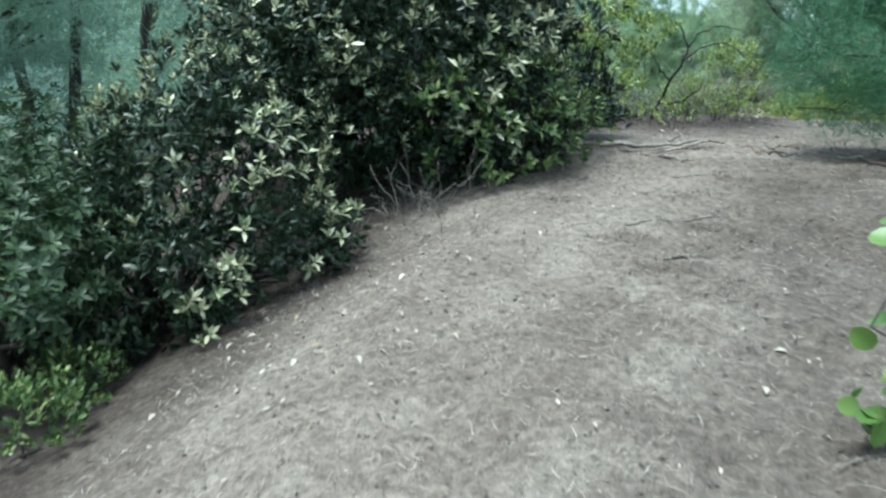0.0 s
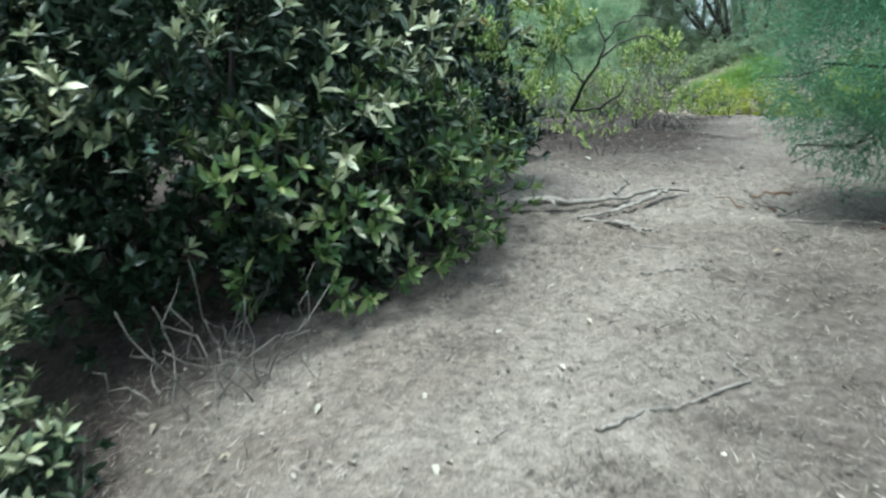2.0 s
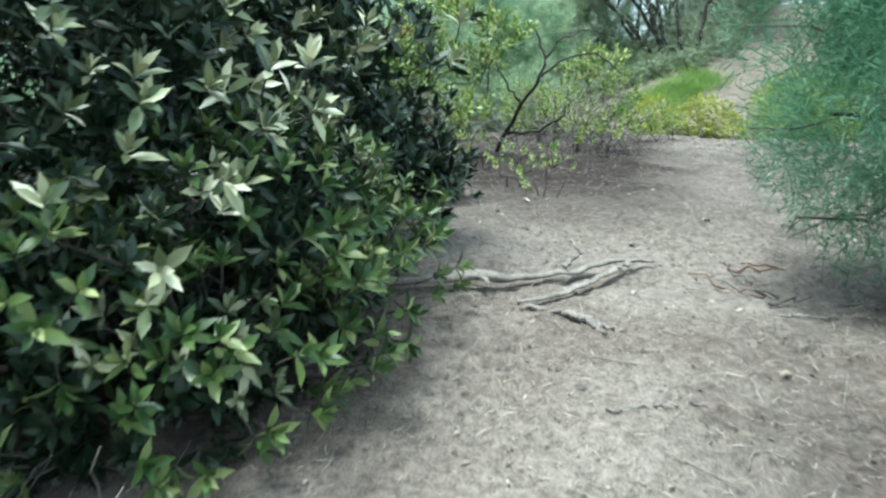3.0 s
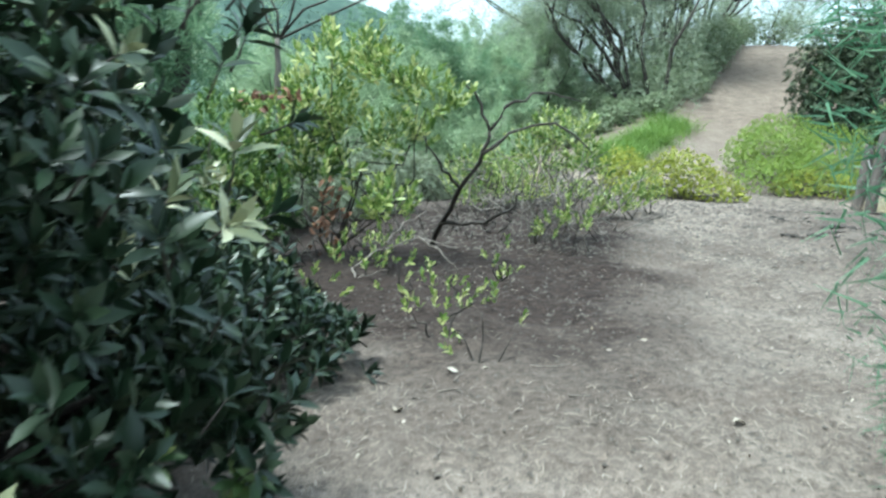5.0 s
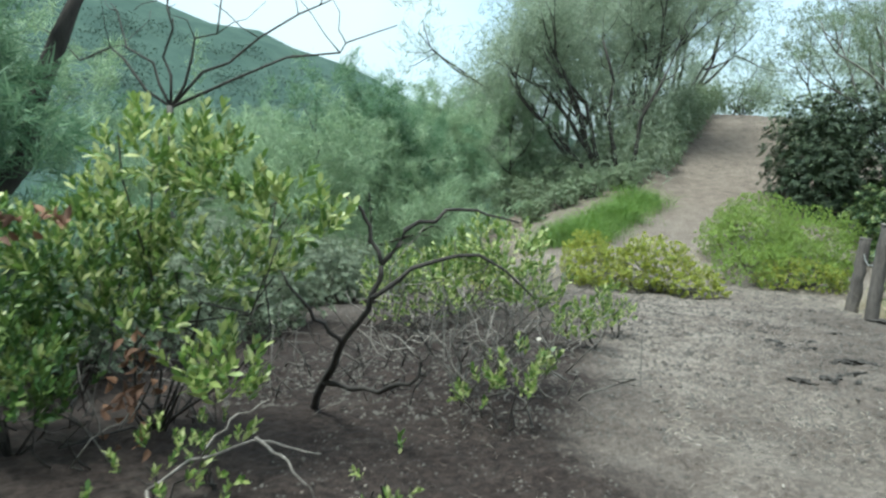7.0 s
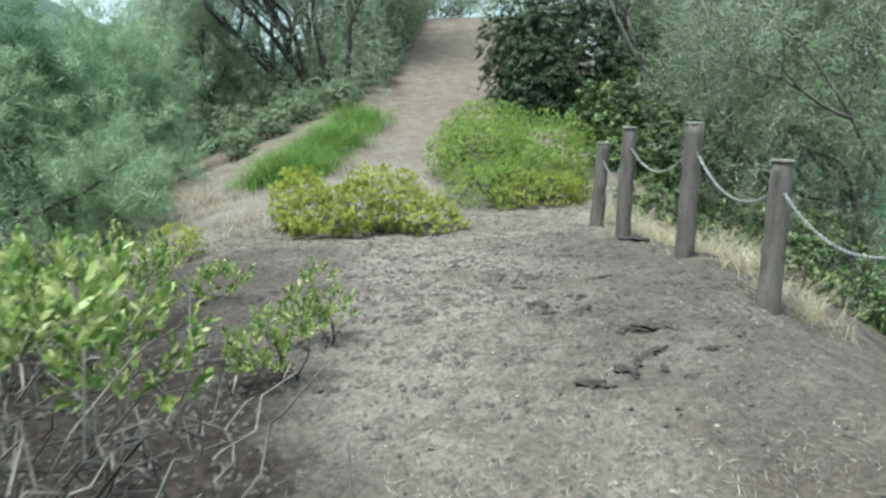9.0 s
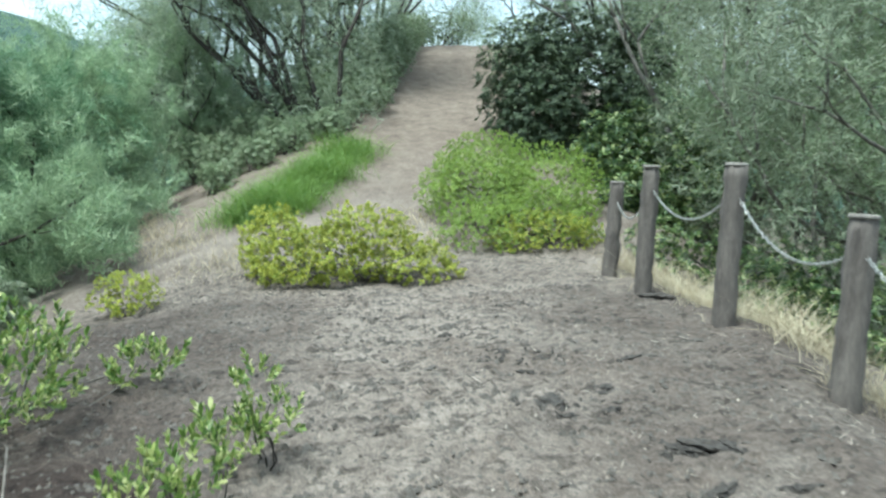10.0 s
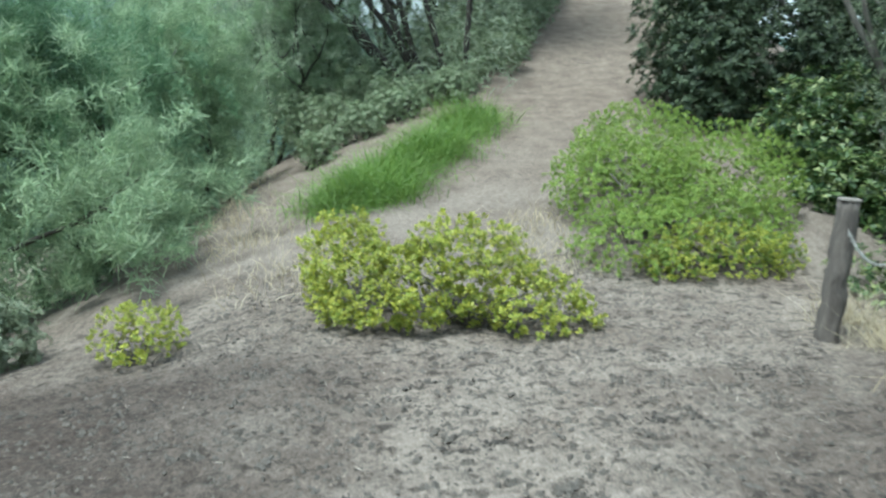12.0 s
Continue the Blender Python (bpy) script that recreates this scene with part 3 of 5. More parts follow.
broadleaf_bush((-3.2, 3.3), [(-3.1, 3.45, .9, .65, .65, .6), (-2.9, 3.5, .8, .46, .46, .4), (-3.25, 3.1, .72, .46, .46, .5), (-2.72, 2.85, .5, .28, .28, .26), (-3.3, 4.4, 1.45, .7, .7, .9), (-2.6, 3.2, .55, .34, .4, .35), (-2.75, 2.95, .3, .4, .4, .36), (-3.15, 2.7, .15, .5, .4, .4), (-2.45, 3.6, .45, .3, .35, .3)], 5600, 95, 21,
               "dense dark green bush of pointed glossy leaves on the trail's edge", .62)
broadleaf_bush((-2.6, 5.2), [(-2.65, 5.2, 1.75, .95, .95, 1.2), (-2.05, 5.3, 1.25, .5, .6, .45), (-2.65, 4.55, 1.75, .55, .5, .5), (-3.4, 5.2, 1.9, .9, 1, 1.1), (-2.8, 4.5, .98, .42, .45, .4), (-2.02, 5.2, 1.08, .34, .5, .3), (-1.98, 5.75, 1.2, .33, .36, .34)], 4600, 130, 22,
               "tall dark green bush of glossy leaves with paler shoot tips", .7, inner=.9)
broadleaf_bush((-2.65, 6.5), [(-2.55, 6.4, 1.9, .88, .62, 1.3), (-2.75, 7.0, 1.6, .5, .4, .9), (-1.98, 6.72, 1.35, .33, .35, .3), (-2.75, 8.1, 1.33, .46, .6, .42), (-3.0, 7.6, 1.5, .55, .6, .6), (-3.4, 6.6, 2.0, .8, .8, 1.2), (-2.1, 6.25, 1.3, .32, .36, .34), (-2.95, 7.95, 1.75, .34, .42, .45), (-2.42, 7.95, 1.2, .4, .45, .34), (-2.2, 8.15, 1.02, .26, .3, .2)], 3900, 110, 23,
               "tall dark green bush of glossy leaves overhanging a bleached fallen branch", .8, meshes=DARK_SHOOT, inner=.9)
broadleaf_bush((-2.4, 7.7), [(-2.3, 7.72, 1.2, .34, .4, .26), (-2.14, 7.95, 1.1, .28, .3, .2), (-2.45, 7.35, 1.3, .38, .42, .35), (-2.5, 8.2, 1.15, .35, .3, .25)], 900, 0, 29,
               "low dark shaded bush of glossy leaves at the trail's edge", .75)
# a lower skirt of fresh shoots in front
r = np.random.RandomState(5)
skirt = thing("leafy_shrub", (-1.85, 5.2, z_at(-1.85, 5.2)), "low bright green leafy shoots at the foot of the dark bush", "shrub")
pp, ww = lobe_points([(-1.92, 5.05, 1.02, .36, .5, .36), (-1.8, 5.5, 1.1, .32, .42, .32), (-1.95, 5.2, 1.4, .34, .45, .25), (-2.12, 4.9, 1.0, .3, .32, .3), (-1.76, 5.8, 1.12, .26, .34, .3), (-2.1, 4.65, .9, .26, .28, .24), (-1.95, 4.95, .85, .3, .35, .2), (-1.88, 4.85, 1.05, .26, .28, .26), (-2.2, 4.6, 1.25, .3, .3, .25)], 560, r, .6, 1.08)
pp, ww = above_ground(pp, ww, .04)
keep = waves(pp[:, 0] + pp[:, 2], pp[:, 1] - pp[:, 2], .3, 55) > -.5
pp, ww = pp[keep], ww[keep]
for i, m4 in enumerate(frames(pp - np.array(skirt.location), ww + [0, 0, 1.2], .72, r)):
    leafy_shoot(skirt, m4, FRESH_LEAF, 900 + i)
# inner leaves whose dark colour stands in for shade within the fresh shoots
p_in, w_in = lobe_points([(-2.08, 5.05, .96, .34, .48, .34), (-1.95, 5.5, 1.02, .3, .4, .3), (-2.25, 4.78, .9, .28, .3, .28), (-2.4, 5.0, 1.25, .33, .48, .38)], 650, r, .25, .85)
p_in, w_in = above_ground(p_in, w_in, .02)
put("foliage", mesh_of("foliage", *spread(SHOOT[1], frames(p_in - np.array(skirt.location), w_in + r.normal(size=w_in.shape), r.uniform(.6, .8, len(p_in)), r)), BROAD), skirt, "dark leaves inside the shrub, shade put into their colour")["kind"] = "stuff"
for i in range(6):
    put("stem", mesh_quads("stem", tube(crooked((0, 0, -.03), pp[i * 7] - np.array(skirt.location), r, 5), np.linspace(.008, .004, 5)), BARK), skirt)

# a duller bush behind, at the start
DULLROS = [rosette(9, .09, .038, .5, .15, .2, .03, s, True) for s in (5, 6, 7, 8)]
broadleaf_bush((-5.2, 3.0), [(-5.2, 3.0, .3, 1.2, 1.5, .75), (-5.6, 4.6, .4, 1.2, 1.4, .8), (-4.4, 2.0, .2, .9, .9, .6)], 2600, 0, 24, "dull green leafy bush on the falling slope", 1.0,
               "leafy bushes on the slope", None, DULLROS, UNDER)

broadleaf_bush((-3.4, 2.4), [(-3.3, 2.35, .5, .5, .45, .42), (-3.9, 2.9, .55, .6, .6, .6), (-3.0, 2.1, .38, .25, .25, .16), (-3.7, 1.9, .3, .45, .4, .35)], 900, 0, 28, "green leafy undergrowth beside the dark bush", .9, "leafy bushes on the slope", None, DULLROS, UNDER)


def needle_tree(at, tall, wide, trunks, strands, seed, label, material=NEEDLE, name="needle_tree", lean=(0, 0), length=.22, width=.006, bark=BARK, depth=3, lobes=None, thick=1.0, skirt=True, seg=2):
    """A feathery tree: forked trunks and hanging sprays round their tips."""
    r = np.random.RandomState(seed)
    x, y = at
    base = np.array([x, y, z_at(x, y) - .05])
    ob = thing(name, base, label, "tree", "feathery trees")
    tips = []
    for k in range(trunks):
        a = r.uniform(0, 6.28)
        o, t = limbs((.15 * math.cos(a) * (trunks > 1), .15 * math.sin(a) * (trunks > 1), 0), (lean[0] + .45 * math.cos(a), lean[1] + .45 * math.sin(a), 1), tall * .36, (.02 + tall * .010) * thick, depth, r, .6, .22, .68)
        limb = []
        for p, rr, lv in o:
            if lv == 0:
                put("trunk", mesh_quads("trunk", tube(p, rr, 7), bark), ob)
                continue
            if lv == 1 and limb:
                put("limb", mesh_quads("limb", joined(limb), bark), ob)
                limb = []
            limb.append(tube(p, rr, 4))
        put("limb", mesh_quads("limb", joined(limb), bark), ob)
        tips += t
    tp = np.array([t[0] for t in tips])
    # sprays sit in plumes round the tips and along the limbs
    n_p = 120 * trunks
    puffs = tp[r.randint(0, len(tp), n_p)] + r.normal(size=(n_p, 3)) * wide * .11
    plume = puffs * [.35, .35, .1] / max(wide, 1) + r.normal(size=(n_p, 3)) * .5 + [0, 0, .25]
    plume = plume / np.linalg.norm(plume, axis=1, keepdims=True)
    k = r.randint(0, n_p, strands)
    along = r.uniform(-1, 1, strands)[:, None]
    p = puffs[k] + plume[k] * along * .095 * wide + r.normal(size=(strands, 3)) * (1.15 - np.abs(along)) * .024 * wide
    lie = plume[k]
    # and a skirt of low growth
    n_low = int(strands * .3)
    ang, rad = r.uniform(0, 6.28, n_low), np.sqrt(r.uniform(0, 1, n_low)) * wide * .42
    low_c = np.c_[np.cos(ang) * rad, np.sin(ang) * rad, r.uniform(0, 1, n_low) ** 1.5 * tall * .45]
    low_c[:, 2] += height(low_c[:, 0] + x, low_c[:, 1] + y) - base[2]
    keep = waves(low_c[:, 0] + x, low_c[:, 1] + y + low_c[:, 2], .8, seed) > -.2
    if skirt:
        p = np.concatenate([p, low_c[keep]])
    w = r.normal(size=p.shape) * .55 + [0, 0, .2]
    w[:strands] += lie
    if lobes:
        p, w = lobe_points(lobes, strands, r, .3, 1.12)
        keep = waves(p[:, 0] + p[:, 2], p[:, 1] - p[:, 2], .5, seed) > -.3
        p, w = p[keep] - base, w[keep] + r.normal(size=w[keep].shape) * .7
    p_z = height(p[:, 0] + base[0], p[:, 1] + base[1]) - base[2]
    ok = p[:, 2] > p_z + .1
    p, w = p[ok], w[ok]
    parts = [spread(blade(length, width, b, seg), frames(p[q::2], w[q::2], r.uniform(.6, 1.3, len(p[q::2])), r)) for q, b in ((0, .7), (1, 1.2))]
    put("crown", mesh_of("crown", *joined(parts), material), ob)
    return ob


leaner = needle_tree((.62, 6.65), 2.6, 2.0, 3, 230000, 31, "feathery blue-green young tree hanging over the trail", NEARNEEDLE, "needle_tree", (-.1, -.1), .054, .0048, lobes=[(.2, 6.45, 2.35, .76, .5, 1.2), (.22, 6.4, 1.6, .64, .42, .42), (1.0, 6.9, 2.2, .9, .8, 1.3)], seg=1)
rr_ = np.random.RandomState(690)
for k in range(16):
    a_, b_ = np.array([0, -.05, .45 + .08 * k]), np.array([rr_.uniform(-1.15, -.45), rr_.uniform(-.4, 0), .25 + .1 * k + rr_.uniform(-.15, .25)])
    put("branch", mesh_quads("branch", tube(crooked(a_, b_, rr_, 7, .07), np.linspace(.011, .003, 7), 5), GREYBARK if k % 2 else BARK), leaner)
for k in range(14):
    rr_ = np.random.RandomState(700 + k)
    x, y = rr_.uniform(-.45, .4), rr_.uniform(6.1, 6.9)
    st = thing("stick", (x, y, z_at(x, y)), "thin brown fallen twig under the feathery tree", "stick", "twigs under the tree")
    put("limb", mesh_quads("limb", tube(crooked((0, 0, .01), (rr_.uniform(-.35, .35), rr_.uniform(-.15, .15), rr_.uniform(.02, .12)), rr_, 6, .08), np.linspace(.007, .003, 6), 5), RUST if k % 4 == 0 else GREYBARK), st)
needle_tree((2.2, 10.5), 2.0, 1.4, 2, 36000, 32, "feathery blue-green young tree beside the chain posts", NEARNEEDLE, "needle_tree", (0, 0), .085, .005, seg=1, lobes=[(1.72, 11.0, 2.1, .55, .5, .34), (2.3, 10.6, 1.9, .7, .6, .6)])

# trees on the ridge, beside the upper trail
for k, (x, y, tall, wide, n, lx) in enumerate([(-.1, 29.8, 6.4, 5.0, 19000, -.75), (.6, 32.5, 7.5, 5.0, 20000, -.3), (1.4, 35.5, 7.5, 5.0, 20000, -.1), (-1.2, 34, 7.5, 5.5, 18000, -.3), (-2.6, 31.5, 4.8, 4.6, 12000, -.2), (.2, 36.5, 7.0, 5.0, 9000, 0), (3.0, 39.5, 7.0, 5, 9000, 0), (8.8, 41.0, 4.0, 3.6, 9000, .2), (6.0, 47.0, 5.0, 4.5, 9000, 0), (10.5, 33.0, 7, 4.5, 9000, 0)]):
    needle_tree((x, y), tall, wide, 4, n, 40 + k, "grey-green feathery tree with dark forked stems on the ridge", RIDGELEAF, "ridge_tree", (lx, 0), .2, .02, skirt=k < 5, seg=1)
# two dark crooked stems leaning out of the ridge thicket
r = np.random.RandomState(33)
leaning = thing("ridge_tree", (-.18, 29.5, z_at(-.18, 29.5)), "dark crooked stems leaning out of the ridge thicket", "tree", "feathery trees")
for base_x, knots in ((0, [(0, -.15), (-.3, .35), (-.66, .75), (-1.2, 1.4), (-1.84, 1.9), (-2.25, 2.35), (-2.4, 2.85), (-2.3, 3.5)]), (.35, [(.35, -.15), (0, .6), (-.5, 1.25), (-.72, 1.6), (-1.13, 2.1), (-1.55, 2.6), (-2.0, 2.75), (-2.6, 3.1)]), (.6, [(.6, -.15), (.5, .8), (.2, 1.9), (.3, 2.9), (-.1, 4.0)]), (.8, [(.8, -.15), (1.0, .8), (1.1, 1.9), (1.6, 2.9), (2.0, 4.0)])):
    line = np.array([(x_, .1 * math.sin(3 * x_ + base_x * 9), z_) for x_, z_ in knots])
    put("trunk", mesh_quads("trunk", tube(line, np.linspace(.085, .03, len(line)), 7), BARK), leaning)
    for j in range(2, len(line)):
        for _ in range(2):
            put("branch", mesh_quads("branch", tube(crooked(line[j], line[j] + r.normal(size=3) * [.5, .3, .2] + [-.1, 0, .7], r, 5, .08), [.022, .018, .014, .01, .006], 5), BARK), leaning)
# slender dark trunks among the far trees at the start
for k, (x, y, dx) in enumerate([(-7.7, 5.7, -.5), (-7.2, 5.9, .1), (-7.6, 7.2, .5)]):
    st = thing("slender_tree", (x, y, z_at(x, y)), "slender dark bare trunk among hazy trees in the hollow", "tree", "slender trunks")
    line = crooked((0, 0, -.2), (dx, .2, 5.6), r, 9, .02)
    put("trunk", mesh_quads("trunk", tube(line, np.linspace(.07, .03, 9), 7), BARK), st)
    for j in (5, 6, 7):
        put("branch", mesh_quads("branch", tube(crooked(line[j], line[j] + r.normal(size=3) * .4 + [0, 0, .8], r, 5, .06), [.02, .016, .012, .008, .005], 5), BARK), st)
# trees in the hollow
NEARBY = (0, 1, 2, 4, 8, 9, 10, 11, 13, 15, 16, 17)
for k, (x, y, tall) in enumerate([(-4.5, 24, 5.2), (-7, 27, 6.4), (-3.6, 30.5, 5.4), (-9.5, 22, 6.4), (-6.5, 18.5, 4.4), (-11, 30, 7.4), (-6, 36, 7.4), (-13, 19, 6.4), (-9, 15, 5), (-8.5, 9, 6), (-12, 12, 7), (-9, 4, 6), (-14, 6, 8), (-5.2, 27.5, 4.6), (-8, 32, 7), (-5.3, 11.8, 2.6), (-5.4, 21.0, 4.6), (-4.2, 26.6, 4.0)]):
    tall *= .9 if y > 14 else 1
    needle_tree((x, y), tall, 3.8, 2, 40000 if k in NEARBY else 12000, 60 + k, "soft green feathery tree in the hollow beside the trail", HAZENEEDLE if k in (10, 11, 12) else NEEDLE2 if k % 3 else NEEDLE, "hollow_tree", (0, 0), .14 if k in NEARBY else .22, .014 if k in NEARBY else .026, BARK, seg=1)
# thicket behind the posts
for k, (x, y, tall) in enumerate([(7.3, 23.2, 7.6), (8.2, 26.6, 8.0), (7.1, 18.6, 6.8), (8.6, 20.6, 7.0), (9.9, 23.0, 7.5), (9.5, 18.0, 7), (8.2, 15.0, 6.5), (10, 24, 8), (7.2, 12.0, 6), (7.6, 9, 5), (11, 13, 8), (7, 5.0, 5), (7.5, 2, 5), (10.5, 28, 7)]):
    needle_tree((x, y), tall, 4.4, 4, 42000 if k < 4 else 16000, 80 + k, "grey-green tree with pale bare twigs in the thicket", GREYLEAF if k % 3 else DULL, "thicket_tree", (0, 0), .09, .016, GREYBARK, thick=.95, seg=1)

# round dark bush on the upper trail
SMALLROS = [rosette(9, .15, .06, .5, .15, .25, .03, s, True) for s in (9, 10, 11, 12)]
broadleaf_bush((5.6, 27.5), [(5.5, 27.6, 3.3, 1.7, 1.7, 1.7), (4.9, 26.4, 2.7, 1.1, 1.1, 1.1), (6.6, 26.8, 3.2, 1.4, 1.5, 1.6)], 3600, 0, 25, "big rounded dark green bush beside the upper trail", 1.0, "dark bushes beside the trail", None, SMALLROS, OLIVE)
broadleaf_bush((6.2, 23.5), [(5.6, 24.0, 1.9, .9, 1.0, .9), (6.6, 23.2, 1.7, 1.0, 1.0, 1.0), (5.2, 22.6, 1.2, .7, .7, .6)], 1600, 0, 26, "bright green broad-leaved bush below the dark bush", 1.0, "leafy bushes on the slope", None, SMALLROS, BRIGHT)
broadleaf_bush((5.2, 17.5), [(5.0, 17.8, .5, .8, 1.2, .7), (5.3, 15.6, .2, .8, 1.0, .8), (4.6, 20.0, .6, .8, .8, .7)], 1500, 0, 27, "green leafy bush on the bank behind the posts", 1.0, "leafy bushes on the slope", None, DULLROS, BRIGHT)

for k, (x, y, s, nn) in enumerate([(-1.7, 25.8, .35, 220), (-1.0, 26.6, .4, 260), (-.3, 27.2, .4, 260), (1.65, 30.5, .55, 500), (.55, 28.0, .45, 350), (2.9, 36.2, .9, 800), (3.7, 38.6, .8, 700), (-.5, 28.0, .5, 350), (-1.7, 28.2, .6, 400), (.9, 29.6, .5, 350), (-.9, 28.9, .75, 700), (.35, 30.3, .9, 1000), (1.35, 32.6, 1.1, 1100), (-2.4, 29.4, .8, 600), (2.2, 35.2, 1.2, 1000), (7.0, 35.0, 1.2, 900), (6.8, 31.5, 1.2, 900), (4.6, 42.0, .9, 700), (6.2, 42.6, 1.0, 700), (3.4, 37.4, .8, 600), (1.9, 31.8, .6, 500), (2.6, 34.2, .7, 600)]):
    z = z_at(x, y)
    broadleaf_bush((x, y), [(x, y, z + s * .7, s, s, s * .75), (x - .5 * s, y + .6, z + s * .8, s * .8, s * .8, s * .7), (x + .5 * s, y + .9, z + s, s * .8, s * .8, s * .8)], int(nn * 1.8), 0, 140 + k, "grey-green leafy undergrowth below the ridge trees", .8, "undergrowth on the ridge", None, DULLROS, DULL)
for k, (x, y, s_) in enumerate([(-4.1, 11.6, .55), (-3.7, 13.0, .6), (-4.6, 14.4, .75), (-3.4, 15.2, .5), (-4.2, 17.0, .7), (-5.4, 12.9, .7), (-5.2, 16.2, .8), (-3.6, 18.6, .45)]):
    z = z_at(x, y)
    broadleaf_bush((x, y), [(x, y, z + s_ * .6, s_, s_, s_ * .75), (x - .6 * s_, y + .5, z + s_ * .8, s_ * .8, s_ * .8, s_ * .8), (x + .5 * s_, y + .6, z + s_ * .6, s_ * .8, s_ * .8, s_ * .7)], 900, 0, 170 + k, "grey-green scrub bush with dry twigs on the bank", .7, "scrub on the bank", None, DULLROS, GREYLEAF)
SPRIG = [sprig(9, .06, .021, .75, s) for s in (1, 2, 3)]
TUFT = [rosette(10, .05, .03, .75, .1, .2, .035, s, True) for s in (4, 5, 6)]


def sprig_shrub(at, lobes, n, seed, label, material, size=1.0, name="low_shrub", stems=8, stem_mat=None, group="low shrubs", shoots=None, gaps=-2.0):
    r = np.random.RandomState(seed)
    base = np.array([at[0], at[1], z_at(*at)])
    ob = thing(name, base, label, "shrub", group)
    for i in range(stems):
        l = lobes[i % len(lobes)]
        tip = np.array(l[:3]) + r.uniform(-.75, .75, 3) * l[3:]
        tip[2] = max(tip[2], base[2] + .12)
        put("stem", mesh_quads("stem", tube(crooked((0, 0, -.04), tip - base, r, 6, .1), np.linspace(.014, .005, 6) * min(1.1, .3 + 1.1 * l[3])), stem_mat or BARK), ob)
    p, w = lobe_points(lobes, n, r, .62, 1.08)
    p, w = above_ground(p, w, .02)
    keep = waves(p[:, 0] + .5 * p[:, 2], p[:, 1] - p[:, 2], .35, seed) > gaps
    p, w = p[keep], w[keep]
    t = shoots or SPRIG
    w = w / np.linalg.norm(w, axis=1, keepdims=True) * .6 + [0, 0, .9] + r.normal(size=w.shape) * .25
    parts = [spread(t[q], frames(p[q::3] - base, w[q::3], r.uniform(.7, 1.2, len(p[q::3])) * size, r)) for q in range(3)]
    put("foliage", mesh_of("foliage", *joined(parts), material), ob)["kind"] = "stuff"
    return ob


# low shrubs at the foot of the slope
sprig_shrub((.4, 19.0), [(-.2, 19.1, 1.08, .6, .5, .36), (.45, 19.2, 1.2, .55, .5, .48), (.95, 18.9, 1.0, .45, .4, .32), (-.55, 19.6, 1.2, .4, .5, .45), (.1, 19.0, 1.12, .4, .4, .38), (1.25, 18.8, .9, .25, .25, .16)], 5600, 101, "low yellow-green shrub with small leaves on bare earth", YELLOW, .95, stems=44, stem_mat=GREYBARK, shoots=TUFT, gaps=-.1)
sprig_shrub((2.6, 21.6), [(2.3, 20.7, 1.05, .8, .7, .5), (3.1, 20.9, 1.1, .75, .8, .6), (2.4, 22.2, 1.5, .85, 1.1, .62), (2.9, 23.6, 1.8, .85, 1.0, .6), (3.6, 22.2, 1.5, .8, 1.0, .7)], 12000, 102, "spreading soft green shrub mound beside the trail", FRESH, .8, stems=26, stem_mat=GREYBARK, shoots=TUFT, gaps=-.5)
sprig_shrub((3.0, 20.6), [(2.9, 20.3, 1.0, .8, .4, .38)], 1500, 108, "yellow-green low shrub in front of the soft green mound", YELLOW, .75, stems=8, stem_mat=GREYBARK, shoots=TUFT, gaps=-.4)
sprig_shrub((-2.0, 18.6), [(-2.0, 18.6, .92, .36, .33, .24)], 420, 103, "small yellow-green shrub on the trail's edge", YELLOW, .7, stems=12, stem_mat=GREYBARK, shoots=TUFT, gaps=-.4)

# narrow-leaved shrubs in the middle of the walk
sprig_shrub((-2.85, 10.45), [(-2.68, 10.2, 2.44, .33, .3, .13), (-2.3, 10.15, 2.3, .24, .25, .1), (-2.05, 10.15, 2.17, .24, .22, .1), (-3.1, 10.2, 1.95, .36, .35, .2), (-2.9, 10.3, 2.18, .26, .3, .14), (-2.45, 10.3, 1.92, .36, .3, .13), (-2.33, 10.0, 1.5, .2, .2, .13), (-3.3, 9.95, 1.48, .24, .25, .13), (-2.75, 10.1, 1.68, .22, .2, .1)], 800, 104, "upright shrub with bright green narrow leaves and dark stems", HOPLEAF, 1.08, "narrow_leaved_shrub", 11, gaps=-.25)
sprig_shrub((-3.3, 10.0), [(-3.5, 9.95, 1.8, .34, .35, .3), (-3.2, 9.9, 1.45, .3, .3, .22), (-3.75, 10.2, 1.5, .35, .35, .3), (-3.0, 10.3, 1.75, .28, .3, .2)], 620, 111, "mid-green narrow-leaved shrub, coloured darker for shade, with dark stems behind a brighter one", SHADEHOP, 1.05, "narrow_leaved_shrub", 8, gaps=-.3)
sprig_shrub((-1.45, 11.4), [(-1.22, 11.35, 2.0, .26, .26, .13), (-1.05, 11.55, 1.75, .2, .22, .13), (-1.5, 11.5, 1.85, .2, .2, .12)], 170, 105, "sparse shrub with pale green leaf tufts and bare twigs", HOPLEAF, .9, "narrow_leaved_shrub", 9, GREYBARK)
sprig_shrub((-1.15, 10.9), [(-1.1, 10.9, 1.42, .16, .16, .14), (-1.3, 10.95, 1.28, .14, .14, .1)], 46, 109, "knee-high tuft of bright green leaves on thin stems", HOPLEAF, .9, "sapling", 4)
sprig_shrub((-.6, 13.0), [(-.67, 12.93, 1.43, .13, .13, .1), (-.62, 13.0, 1.5, .07, .07, .06), (-.8, 12.95, 1.3, .14, .14, .12)], 95, 106, "knee-high green sapling on bare earth", HOPLEAF, .75, "sapling", 4)
